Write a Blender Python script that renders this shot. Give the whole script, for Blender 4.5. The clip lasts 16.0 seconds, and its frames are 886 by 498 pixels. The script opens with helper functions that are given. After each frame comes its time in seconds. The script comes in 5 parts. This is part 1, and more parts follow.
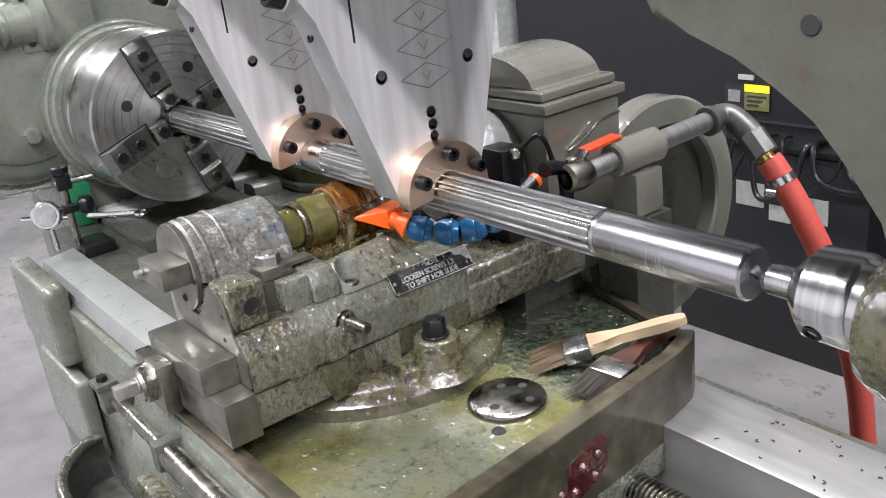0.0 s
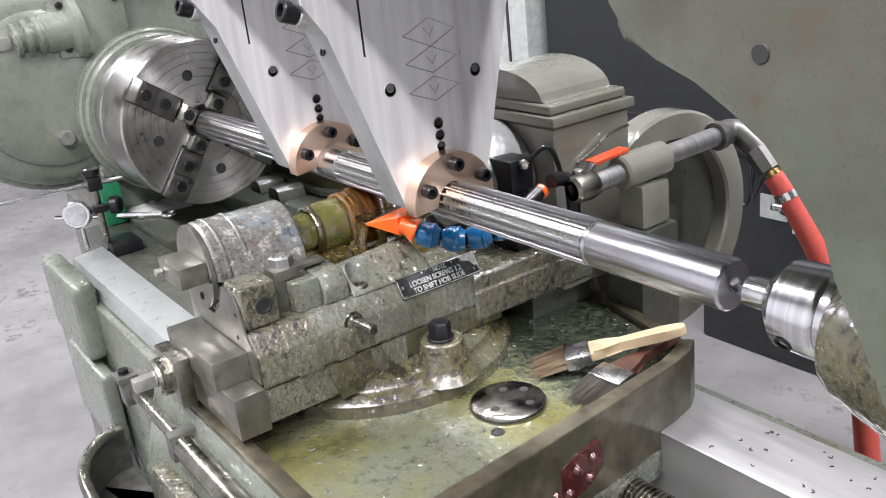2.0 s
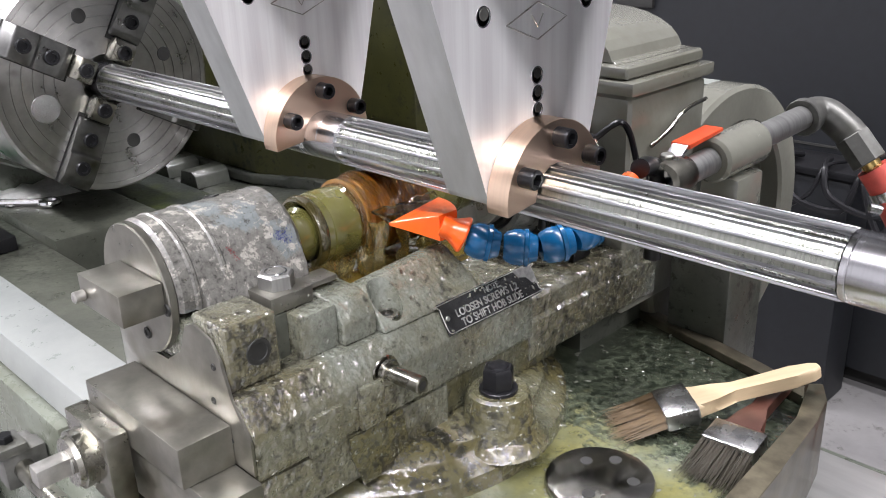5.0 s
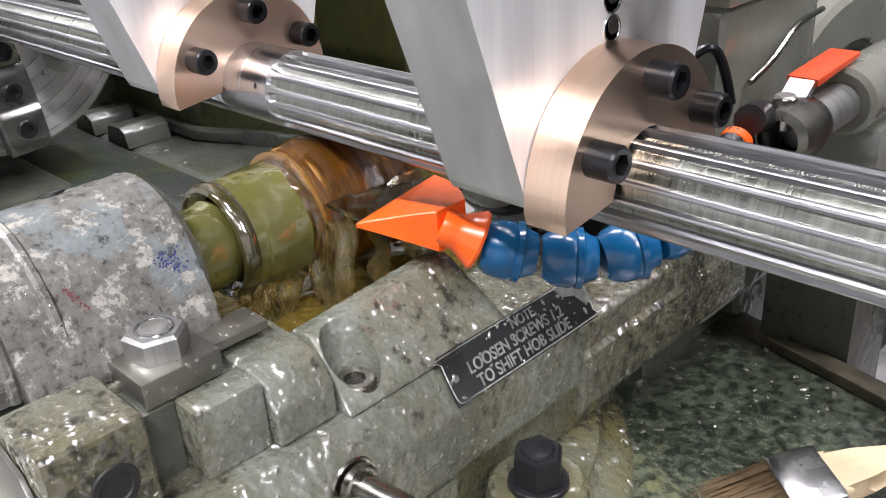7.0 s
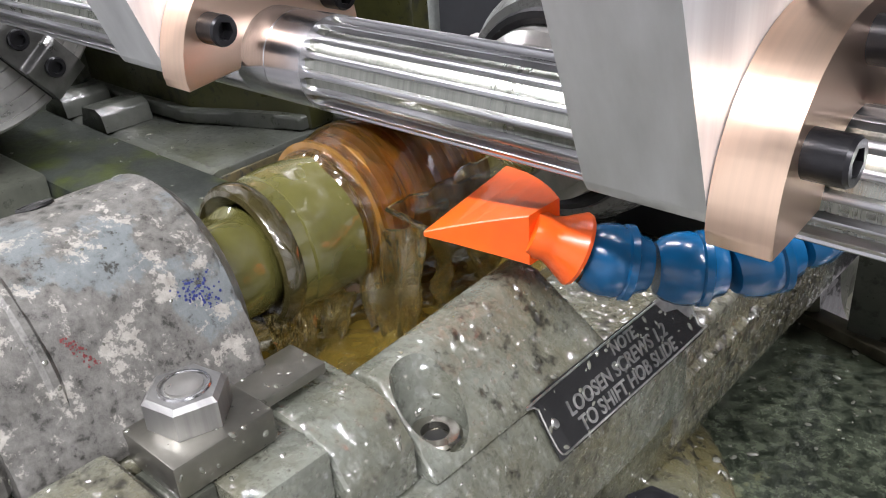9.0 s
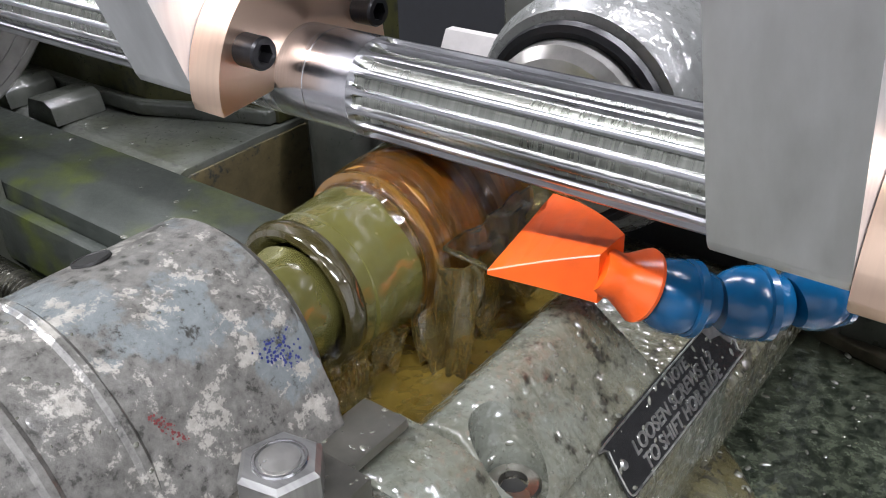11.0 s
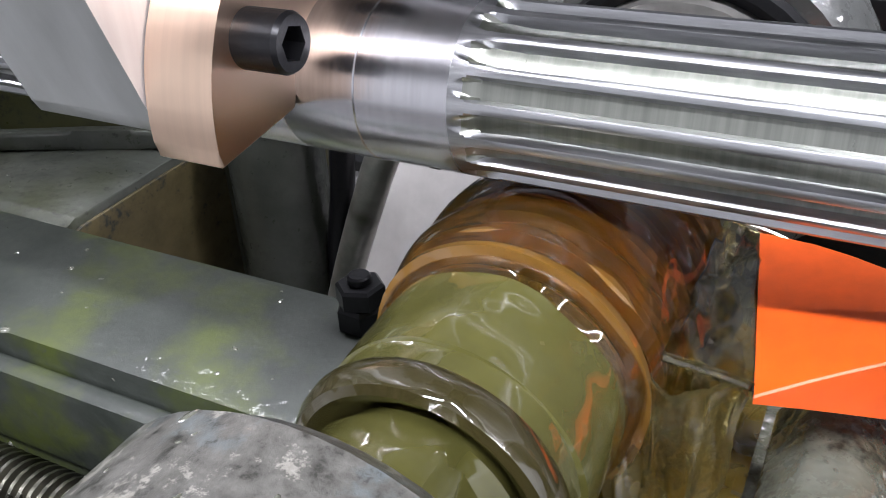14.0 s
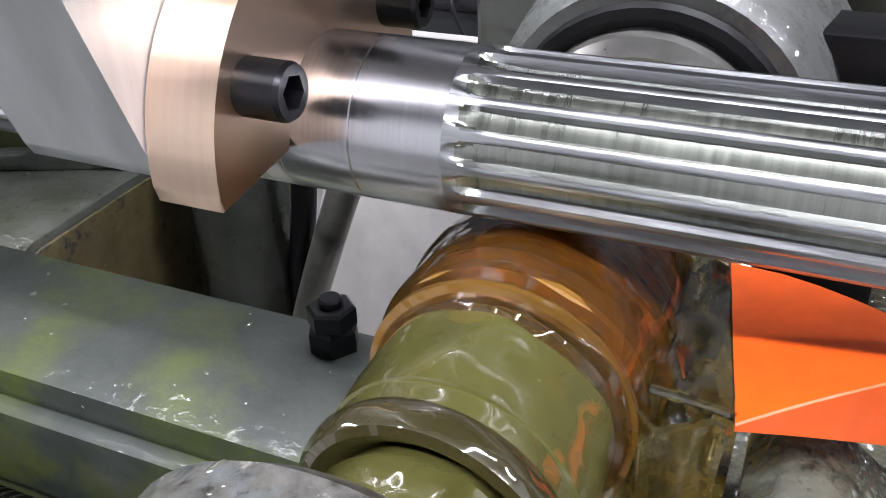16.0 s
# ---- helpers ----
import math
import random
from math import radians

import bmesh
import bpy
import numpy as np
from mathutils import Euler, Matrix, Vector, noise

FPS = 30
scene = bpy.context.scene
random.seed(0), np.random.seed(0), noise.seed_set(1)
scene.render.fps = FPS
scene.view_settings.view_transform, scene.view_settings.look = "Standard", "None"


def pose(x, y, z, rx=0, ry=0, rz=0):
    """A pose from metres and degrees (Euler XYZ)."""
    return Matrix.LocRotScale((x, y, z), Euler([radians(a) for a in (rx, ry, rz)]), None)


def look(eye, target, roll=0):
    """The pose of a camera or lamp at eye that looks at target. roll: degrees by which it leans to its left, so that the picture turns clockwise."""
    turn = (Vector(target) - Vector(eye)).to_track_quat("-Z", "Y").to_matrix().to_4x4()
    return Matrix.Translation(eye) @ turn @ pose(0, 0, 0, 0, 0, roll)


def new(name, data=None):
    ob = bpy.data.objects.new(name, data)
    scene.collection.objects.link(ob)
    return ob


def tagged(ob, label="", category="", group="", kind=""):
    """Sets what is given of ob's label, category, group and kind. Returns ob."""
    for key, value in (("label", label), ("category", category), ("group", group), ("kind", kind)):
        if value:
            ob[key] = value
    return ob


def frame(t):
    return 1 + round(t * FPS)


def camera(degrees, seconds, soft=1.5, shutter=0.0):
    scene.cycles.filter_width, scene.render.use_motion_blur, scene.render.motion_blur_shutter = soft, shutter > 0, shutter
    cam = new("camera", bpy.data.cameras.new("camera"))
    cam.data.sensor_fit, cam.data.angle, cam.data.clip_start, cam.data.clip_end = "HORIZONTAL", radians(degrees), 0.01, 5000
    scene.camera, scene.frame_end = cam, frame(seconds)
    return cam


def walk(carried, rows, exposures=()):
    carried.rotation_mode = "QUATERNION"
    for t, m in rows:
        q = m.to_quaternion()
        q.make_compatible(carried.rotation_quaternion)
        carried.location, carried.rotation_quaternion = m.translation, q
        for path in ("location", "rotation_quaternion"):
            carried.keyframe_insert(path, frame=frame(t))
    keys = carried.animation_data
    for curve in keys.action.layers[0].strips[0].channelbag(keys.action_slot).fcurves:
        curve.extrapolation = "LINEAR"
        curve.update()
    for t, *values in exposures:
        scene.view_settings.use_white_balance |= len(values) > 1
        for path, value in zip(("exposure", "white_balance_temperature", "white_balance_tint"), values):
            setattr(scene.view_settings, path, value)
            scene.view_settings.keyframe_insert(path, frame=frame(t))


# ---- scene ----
cam = camera(52.97, 16.0, 1.0)
PATH = [
    (0.0, (0.6383, -0.4908, 1.3561), (-0.1152, 0.0594, 0.9962), -6.84),
    (0.5, (0.6748, -0.4885, 1.3636), (-0.0932, 0.0418, 1.0045), -6.96),
    (1.0, (0.6853, -0.4916, 1.3642), (-0.0888, 0.0321, 1.0084), -6.59),
    (1.5, (0.6848, -0.4903, 1.3650), (-0.0916, 0.0324, 1.0129), -6.30),
    (2.0, (0.6816, -0.4876, 1.3649), (-0.0958, 0.0357, 1.0160), -6.32),
    (2.5, (0.6660, -0.4883, 1.3617), (-0.1125, 0.0345, 1.0143), -6.26),
    (3.0, (0.6193, -0.4891, 1.3511), (-0.1579, 0.0367, 1.0055), -6.12),
    (3.5, (0.5388, -0.4843, 1.3377), (-0.2294, 0.0519, 0.9877), -5.63),
    (4.0, (0.4557, -0.4813, 1.3199), (-0.2717, 0.1072, 0.9668), -3.93),
    (4.5, (0.3920, -0.4739, 1.3031), (-0.2866, 0.1655, 0.9417), -2.24),
    (4.7, (0.3724, -0.4663, 1.2966), (-0.2998, 0.1786, 0.9329), -2.08),
    (6.8, (0.1635, -0.2730, 1.2249), (-0.4886, 0.3500, 0.7928), -3.74),
    (7.0, (0.1555, -0.2648, 1.2245), (-0.4941, 0.3567, 0.7866), -3.82),
    (7.5, (0.1276, -0.2472, 1.2183), (-0.5208, 0.3695, 0.7718), -4.05),
    (8.0, (0.1050, -0.2383, 1.2121), (-0.5382, 0.3770, 0.7563), -4.19),
    (8.5, (0.0824, -0.2368, 1.2054), (-0.5497, 0.3856, 0.7438), -4.06),
    (8.7, (0.0740, -0.2367, 1.2020), (-0.5528, 0.3900, 0.7390), -4.10),
    (10.8, (0.0125, -0.2523, 1.2230), (-0.5298, 0.4233, 0.7235), -2.10),
    (11.0, (0.0056, -0.2537, 1.2216), (-0.5289, 0.4274, 0.7213), -1.71),
    (11.5, (-0.0394, -0.2563, 1.2096), (-0.5332, 0.4552, 0.7097), -0.45),
    (12.0, (-0.0721, -0.2352, 1.1934), (-0.5199, 0.5046, 0.6912), 0.11),
    (12.5, (-0.0871, -0.2066, 1.1873), (-0.5274, 0.5370, 0.6841), -1.09),
    (13.0, (-0.1113, -0.1905, 1.1768), (-0.5671, 0.5575, 0.6944), -2.42),
    (13.5, (-0.1376, -0.1816, 1.1743), (-0.5698, 0.5586, 0.6591), -3.07),
    (14.0, (-0.1414, -0.1764, 1.1742), (-0.5497, 0.5771, 0.6588), -3.23),
    (14.5, (-0.1403, -0.1773, 1.1725), (-0.5349, 0.5934, 0.6722), -2.98),
    (15.0, (-0.1446, -0.1763, 1.1766), (-0.5200, 0.5936, 0.6606), -2.78),
    (15.5, (-0.1489, -0.1798, 1.1815), (-0.5058, 0.5971, 0.6628), -2.15),
    (16.0, (-0.1494, -0.1829, 1.1846), (-0.5054, 0.5991, 0.6731), -1.92),
]
walk(cam, [(t, look(eye, target, roll)) for t, eye, target, roll in PATH], [(0.0, 0.02, 6400, 10), (0.5, 0.18, 6380, 10), (1.5, 0.26, 6350, 10), (3.5, 0.25, 6380, 10), (4.5, 0.2, 6400, 10), (8.7, 0.21, 6380, 10), (10.8, 0.0, 6200, 9), (12.6, 0.06, 6180, 9), (14.2, -0.14, 6150, 9), (16.0, -0.13, 6150, 9)])

# ---- world and light ----
world = bpy.data.worlds.new("workshop")
scene.world = world
world.use_nodes = True
wbg = world.node_tree.nodes["Background"]
wbg.inputs[0].default_value = (0.75, 0.82, 0.9, 1)
wbg.inputs[1].default_value = 0.25


def tube_lamp(x, y, z, sx, sy, watts, turn=0):
    d = bpy.data.lights.new("ceiling_lamp", "AREA")
    d.shape, d.size, d.size_y, d.energy, d.color = "RECTANGLE", sx, sy, watts, (0.985, 0.95, 0.99)
    ob = new("ceiling_lamp", d)
    ob.matrix_world = pose(x, y, z, 0, 0, turn)
    return ob


LAMPS = [(-1.6, -1.3, 3.2), (0.4, -1.3, 3.2), (2.4, -1.3, 3.2), (-1.6, 0.7, 3.2), (0.4, 0.7, 3.2), (2.4, 0.7, 3.2), (-3.8, -1.3, 3.2), (-3.8, 0.7, 3.2)]
for lx, ly, lz in LAMPS:
    tube_lamp(lx, ly, lz - 0.02, 1.5, 0.14, 106 if ly < 0 else 68)


# ---- materials ----
def nodes_of(name):
    m = bpy.data.materials.new(name)
    m.use_nodes = True
    nt = m.node_tree
    return m, nt, nt.nodes["Principled BSDF"]


def coords(nt, scale=(1, 1, 1)):
    tc = nt.nodes.new("ShaderNodeTexCoord")
    mp = nt.nodes.new("ShaderNodeMapping")
    mp.inputs["Scale"].default_value = scale
    nt.links.new(tc.outputs["Object"], mp.inputs["Vector"])
    return mp.outputs["Vector"]


def noise_tex(nt, vec, scale, detail=4.0, rough=0.6):
    n = nt.nodes.new("ShaderNodeTexNoise")
    n.inputs["Scale"].default_value, n.inputs["Detail"].default_value, n.inputs["Roughness"].default_value = scale, detail, rough
    nt.links.new(vec, n.inputs["Vector"])
    return n.outputs["Fac"]


def ramp(nt, fac, stops):
    r = nt.nodes.new("ShaderNodeValToRGB")
    e = r.color_ramp.elements
    while len(e) < len(stops):
        e.new(0.5)
    for k, (p, c) in zip(e, stops):
        k.position = p
        k.color = (*c, 1) if len(c) == 3 else (c[0], c[0], c[0], 1)
    nt.links.new(fac, r.inputs["Fac"])
    return r.outputs["Color"]


def mix(nt, fac, a, b, kind="MIX"):
    m = nt.nodes.new("ShaderNodeMix")
    m.data_type, m.blend_type = "RGBA", kind
    for sock, v in ((m.inputs["Factor"], fac), (m.inputs["A"], a), (m.inputs["B"], b)):
        if isinstance(v, (int, float)):
            sock.default_value = v
        elif isinstance(v, tuple):
            sock.default_value = (*v, 1)
        else:
            nt.links.new(v, sock)
    return m.outputs["Result"]


def bump(nt, p, height, strength, distance):
    b = nt.nodes.new("ShaderNodeBump")
    b.inputs["Strength"].default_value, b.inputs["Distance"].default_value = strength, distance
    nt.links.new(height, b.inputs["Height"])
    nt.links.new(b.outputs["Normal"], p.inputs["Normal"])
    return b


def metal(name, base, rough, streak=(1, 1, 1), scale=60, vary=0.25, spread=0.12, bumpy=0.0, metallic=1.0, dirt=0.0, dirt_colour=(0.05, 0.05, 0.03), coat=0.0):
    m, nt, p = nodes_of(name)
    v = coords(nt, streak)
    f = noise_tex(nt, v, scale, 5)
    big = noise_tex(nt, coords(nt), 14, 3)
    lo, hi = tuple(c * (1 - vary) for c in base), tuple(min(1, c * (1 + vary * 0.6)) for c in base)
    col = ramp(nt, f, [(0.3, lo), (0.7, hi)])
    if dirt:
        col = mix(nt, ramp(nt, big, [(0.62 - dirt * 0.35, (0,)), (0.75, (1,))]), col, dirt_colour)
    nt.links.new(col, p.inputs["Base Color"])
    nt.links.new(ramp(nt, mix(nt, 0.5, f, big), [(0.3, (max(0.03, rough - spread),)), (0.7, (rough + spread,))]), p.inputs["Roughness"])
    p.inputs["Metallic"].default_value = metallic
    p.inputs["Coat Weight"].default_value, p.inputs["Coat Roughness"].default_value = coat, 0.06
    if bumpy:
        bump(nt, p, f, bumpy, 0.0006)
    return m


def coat_ripple(nt, p, strength, scale):
    """Ripples in the oil film that lies on a surface."""
    b = nt.nodes.new("ShaderNodeBump")
    b.inputs["Strength"].default_value, b.inputs["Distance"].default_value = strength, 0.008
    nt.links.new(noise_tex(nt, coords(nt), scale, 1.5, 0.5), b.inputs["Height"])
    nt.links.new(b.outputs["Normal"], p.inputs["Coat Normal"])


def paint(name, a, b, chip=(0.05, 0.05, 0.045), rough=0.4, chips=0.0, scale=18, coat=0.0, bumpy=0.25, stain=None, stain_amount=0.0, spread=0.12, ripple=0.0, edge=0.06):
    m, nt, p = nodes_of(name)
    v = coords(nt)
    n1, n2, n3 = noise_tex(nt, v, scale, 10, 0.68), noise_tex(nt, v, scale * 6, 8, 0.72), noise_tex(nt, v, scale * 0.4, 7, 0.62)
    col = ramp(nt, n1, [(0.36, a), (0.64, b)])
    if stain:
        col = mix(nt, ramp(nt, n3, [(0.56 - 0.2 * stain_amount, (0,)), (0.66 - 0.1 * stain_amount, (1,))]), col, stain)
    if chips:
        col = mix(nt, ramp(nt, mix(nt, 0.6, n3, n2), [(0.58 - chips * 0.12, (0,)), (0.58 + edge - chips * 0.12, (1,))]), col, chip)
    nt.links.new(col, p.inputs["Base Color"])
    nt.links.new(ramp(nt, n2, [(0.3, (max(0.04, rough - spread),)), (0.7, (rough + spread,))]), p.inputs["Roughness"])
    p.inputs["Coat Weight"].default_value, p.inputs["Coat Roughness"].default_value = coat, 0.04
    p.inputs["Coat IOR"].default_value = 1.5 + 0.15 * (ripple > 0.25) + 0.2 * (ripple > 0.75)
    if bumpy:
        bump(nt, p, mix(nt, 0.5, n1, n2), bumpy, 0.002)
    if ripple:
        coat_ripple(nt, p, ripple, 110 if ripple < 0.6 else 150)
    return m


def worn_casting(name):
    """Bare grey iron with flakes of cream filler and of blue grey paint."""
    m, nt, p = nodes_of(name)
    v = coords(nt)
    fine, mid, big = noise_tex(nt, v, 260, 6, 0.7), noise_tex(nt, v, 75, 10, 0.75), noise_tex(nt, v, 22, 8, 0.65)
    col = ramp(nt, fine, [(0.3, (0.06, 0.058, 0.052)), (0.7, (0.17, 0.165, 0.15))])
    col = mix(nt, ramp(nt, big, [(0.54, (0,)), (0.58, (1,))]), col, ramp(nt, fine, [(0.3, (0.105, 0.118, 0.12)), (0.7, (0.165, 0.182, 0.182))]))
    col = mix(nt, ramp(nt, mid, [(0.545, (0,)), (0.58, (1,))]), col, ramp(nt, fine, [(0.3, (0.21, 0.20, 0.175)), (0.7, (0.38, 0.365, 0.325))]))
    col = mix(nt, ramp(nt, mix(nt, 0.5, fine, mid), [(0.40, (1,)), (0.45, (0,))]), col, (0.035, 0.035, 0.03))
    nt.links.new(col, p.inputs["Base Color"])
    nt.links.new(ramp(nt, fine, [(0.3, (0.28,)), (0.7, (0.55,))]), p.inputs["Roughness"])
    p.inputs["Coat Weight"].default_value, p.inputs["Coat Roughness"].default_value = 0.5, 0.06
    p.inputs["Coat IOR"].default_value = 1.6
    bump(nt, p, mix(nt, 0.5, mid, fine), 0.5, 0.0015)
    coat_ripple(nt, p, 0.25, 120)
    return m


def plain(name, base, rough=0.4, metallic=0.0, bumpy=0.1, scale=90, coat=0.0, vary=0.15):
    m, nt, p = nodes_of(name)
    f = noise_tex(nt, coords(nt), scale, 4)
    nt.links.new(ramp(nt, f, [(0.3, tuple(c * (1 - vary) for c in base)), (0.7, tuple(min(1, c * (1 + vary)) for c in base))]), p.inputs["Base Color"])
    p.inputs["Roughness"].default_value, p.inputs["Metallic"].default_value = rough, metallic
    p.inputs["Coat Weight"].default_value, p.inputs["Coat Roughness"].default_value = coat, 0.04
    if bumpy:
        bump(nt, p, f, bumpy, 0.0008)
    return m


def turned(m, amount):
    """Fine turning marks round the x axis of the thing: highlights spread across them."""
    nt = m.node_tree
    p = nt.nodes["Principled BSDF"]
    t = nt.nodes.new("ShaderNodeTangent")
    t.direction_type, t.axis = "RADIAL", "X"
    nt.links.new(t.outputs["Tangent"], p.inputs["Tangent"])
    p.inputs["Anisotropic"].default_value, p.inputs["Anisotropic Rotation"].default_value = amount, 0.25
    return m


def mottled_shade(m, colour, y0, y1):
    """Dark mottling, together with painted shade, over the far part of a surface, from y0 to y1 in the thing's space.
    """
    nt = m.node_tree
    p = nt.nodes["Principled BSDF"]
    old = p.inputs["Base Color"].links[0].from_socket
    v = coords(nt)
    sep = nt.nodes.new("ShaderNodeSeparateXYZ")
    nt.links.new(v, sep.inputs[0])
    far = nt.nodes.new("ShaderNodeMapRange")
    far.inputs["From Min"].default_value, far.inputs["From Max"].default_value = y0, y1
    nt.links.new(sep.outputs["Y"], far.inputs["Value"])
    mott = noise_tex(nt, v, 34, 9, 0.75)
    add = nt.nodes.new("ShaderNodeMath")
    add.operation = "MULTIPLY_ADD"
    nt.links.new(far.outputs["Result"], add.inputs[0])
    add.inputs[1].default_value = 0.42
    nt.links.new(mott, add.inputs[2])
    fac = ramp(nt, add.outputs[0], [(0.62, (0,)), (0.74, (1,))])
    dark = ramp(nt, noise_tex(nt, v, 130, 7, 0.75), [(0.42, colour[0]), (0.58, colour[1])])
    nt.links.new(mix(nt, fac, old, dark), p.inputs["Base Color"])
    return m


def liquid(name, tint, density=0.6, rough=0.02, ripple=1.0, size=75):
    m, nt, p = nodes_of(name)
    f = noise_tex(nt, coords(nt, (1, 1, 1)), 40, 5, 0.6)
    nt.links.new(ramp(nt, f, [(0.35, tuple(c * 0.7 for c in tint)), (0.7, tint)]), p.inputs["Base Color"])
    p.inputs["Roughness"].default_value, p.inputs["IOR"].default_value = rough, 1.46
    p.inputs["Transmission Weight"].default_value = density
    p.inputs["Coat Weight"].default_value, p.inputs["Coat Roughness"].default_value, p.inputs["Coat IOR"].default_value = 0.8, 0.02, 1.7
    bump(nt, p, noise_tex(nt, coords(nt, (1, 0.6, 1)), size, 2, 0.5), ripple, 0.009)
    return m


GREEN = paint("machine_green_paint", (0.105, 0.118, 0.095), (0.152, 0.166, 0.135), (0.04, 0.037, 0.028), 0.3, -0.2, 9, 0.45, 0.15, (0.085, 0.09, 0.066), 0.35, ripple=0.12)
GREEN_OILY = paint("oily_green_paint", (0.098, 0.105, 0.083), (0.178, 0.19, 0.16), (0.024, 0.022, 0.015), 0.28, 0.42, 17, 1.0, 0.45, (0.10, 0.092, 0.055), 0.6, ripple=0.8)
# Dark green paint; on slot_back and the rail it stands in for shade.
GREEN_DARK = paint("dark_green_and_shade", (0.035, 0.038, 0.03), (0.07, 0.074, 0.058), (0.015, 0.015, 0.012), 0.35, 0.2, 12, 0.4, 0.15, ripple=0.3)
CAST_WORN = worn_casting("worn_grey_casting")
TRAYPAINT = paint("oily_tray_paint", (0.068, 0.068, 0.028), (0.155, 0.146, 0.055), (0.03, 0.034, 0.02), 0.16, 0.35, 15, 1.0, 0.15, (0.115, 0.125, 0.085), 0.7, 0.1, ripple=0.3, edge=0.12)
# Far tray floor: real mottling plus shade put into the colour.
mottled_shade(TRAYPAINT, ((0.012, 0.016, 0.011), (0.075, 0.088, 0.06)), 0.02, 0.16)
WAY_OILY = paint("oily_dark_way", (0.016, 0.020, 0.016), (0.034, 0.039, 0.033), (0.04, 0.045, 0.04), 0.5, 0.2, 30, 0.12, 0.25, (0.045, 0.058, 0.009), 0.4, 0.1, ripple=0.2, edge=0.1)
GREEN_GRIMY = paint("grimy_green_paint", (0.045, 0.045, 0.026), (0.115, 0.118, 0.085), (0.022, 0.021, 0.015), 0.25, 0.55, 20, 1.0, 0.35, (0.075, 0.066, 0.028), 0.75, ripple=0.55)
GREEN_TAIL = paint("dark_olive_paint", (0.045, 0.051, 0.037), (0.074, 0.082, 0.06), (0.05, 0.035, 0.022), 0.32, 0.1, 9, 0.4, 0.15, (0.045, 0.045, 0.03), 0.4, ripple=0.12)
OLIVE_WALL = paint("dark_olive_wall", (0.028, 0.028, 0.008), (0.055, 0.055, 0.016), (0.015, 0.015, 0.008), 0.35, 0.1, 10, 0.4, 0.1, ripple=0.2)
GREEN_LEDGE = paint("grey_green_ledge", (0.05, 0.055, 0.046), (0.10, 0.105, 0.09), (0.025, 0.025, 0.02), 0.35, 0.3, 18, 0.5, 0.2, (0.05, 0.055, 0.03), 0.5, ripple=0.3)
BROWN_OILY = paint("brown_oily_casting", (0.05, 0.042, 0.016), (0.13, 0.10, 0.045), (0.02, 0.022, 0.02), 0.5, 0.4, 16, 0.1, 0.4, ripple=0.2)
RIM = metal("bare_cast_rim", (0.115, 0.10, 0.068), 0.38, scale=40, vary=0.6, bumpy=0.4, dirt=0.5, metallic=0.5, coat=0.4)
SHAFT = turned(metal("ground_steel_shaft", (0.55, 0.545, 0.57), 0.25, (400, 3, 3), 2.5, 0.13, 0.04, 0.025), 0.4)
SPLINE = metal("wet_cut_steel", (0.40, 0.405, 0.42), 0.34, (4, 60, 60), 6, 0.35, 0.12, 0.25, coat=0.5)
GROOVE = metal("hobbed_groove_steel", (0.27, 0.28, 0.245), 0.3, (300, 2, 2), 1.0, 0.35, 0.12, 0.3, coat=0.6)
STEEL = metal("machined_steel", (0.47, 0.46, 0.435), 0.32, (1, 1, 1), 70, 0.25, 0.1, 0.1, dirt=0.1, metallic=0.85)
STEEL_OILY = metal("oily_machined_steel", (0.30, 0.29, 0.25), 0.28, (1, 1, 1), 50, 0.3, 0.12, 0.15, dirt=0.35, coat=0.5)
HOUSING = paint("grey_spindle_paint", (0.14, 0.145, 0.14), (0.22, 0.225, 0.215), (0.05, 0.05, 0.045), 0.3, 0.2, 16, 0.7, 0.25, ripple=0.4)
COVER = metal("wet_cover_steel", (0.40, 0.39, 0.36), 0.2, (1, 1, 1), 26, 0.4, 0.12, 0.5, dirt=0.35, coat=0.7)
STEEL_GIB = metal("stained_ground_steel", (0.25, 0.242, 0.21), 0.34, (1, 1, 1), 26, 0.4, 0.12, 0.1, dirt=0.2, dirt_colour=(0.10, 0.085, 0.06), metallic=0.85, coat=0.3)
STEEL_BRIGHT = metal("bright_turned_steel", (0.66, 0.66, 0.67), 0.2, (300, 3, 3), 2.0, 0.2, 0.08, 0.05)
CHUCK = turned(metal("chuck_steel", (0.42, 0.415, 0.40), 0.33, (1, 1, 1), 45, 0.2, 0.1, 0.08, dirt=0.12), 0.8)
JAW = metal("jaw_steel", (0.20, 0.20, 0.195), 0.33, (1, 1, 1), 60, 0.3, 0.1, 0.1, dirt=0.3, coat=0.3)
# Milling streaks; the broad vertical colour bands also imitate reflections.
ALU = metal("milled_aluminium_sheen", (0.96, 0.925, 0.945), 0.38, (3, 26, 0.9), 2.2, 0.24, 0.16, 0.08, metallic=0.6)
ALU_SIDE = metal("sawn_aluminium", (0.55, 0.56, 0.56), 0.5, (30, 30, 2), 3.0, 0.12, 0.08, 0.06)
BRONZE = turned(metal("turned_bronze", (0.84, 0.63, 0.48), 0.3, (60, 1, 1), 5, 0.08, 0.05, 0.02), 0.75)
BLACK = plain("black_oxide", (0.016, 0.016, 0.018), 0.3, 0.5, 0.15, 300)
DARK = plain("dark_cavity", (0.012, 0.012, 0.011), 0.6, 0, 0)
ORANGE = plain("orange_plastic", (0.80, 0.105, 0.008), 0.3, 0, 0.05, 120, 0.2, 0.08)
BLUE = plain("blue_plastic", (0.004, 0.075, 0.19), 0.2, 0, 0.05, 120, 0.0, 0.12)
RUBBER = plain("red_rubber_hose", (0.62, 0.10, 0.075), 0.5, 0, 0.15, 150, 0, 0.1)
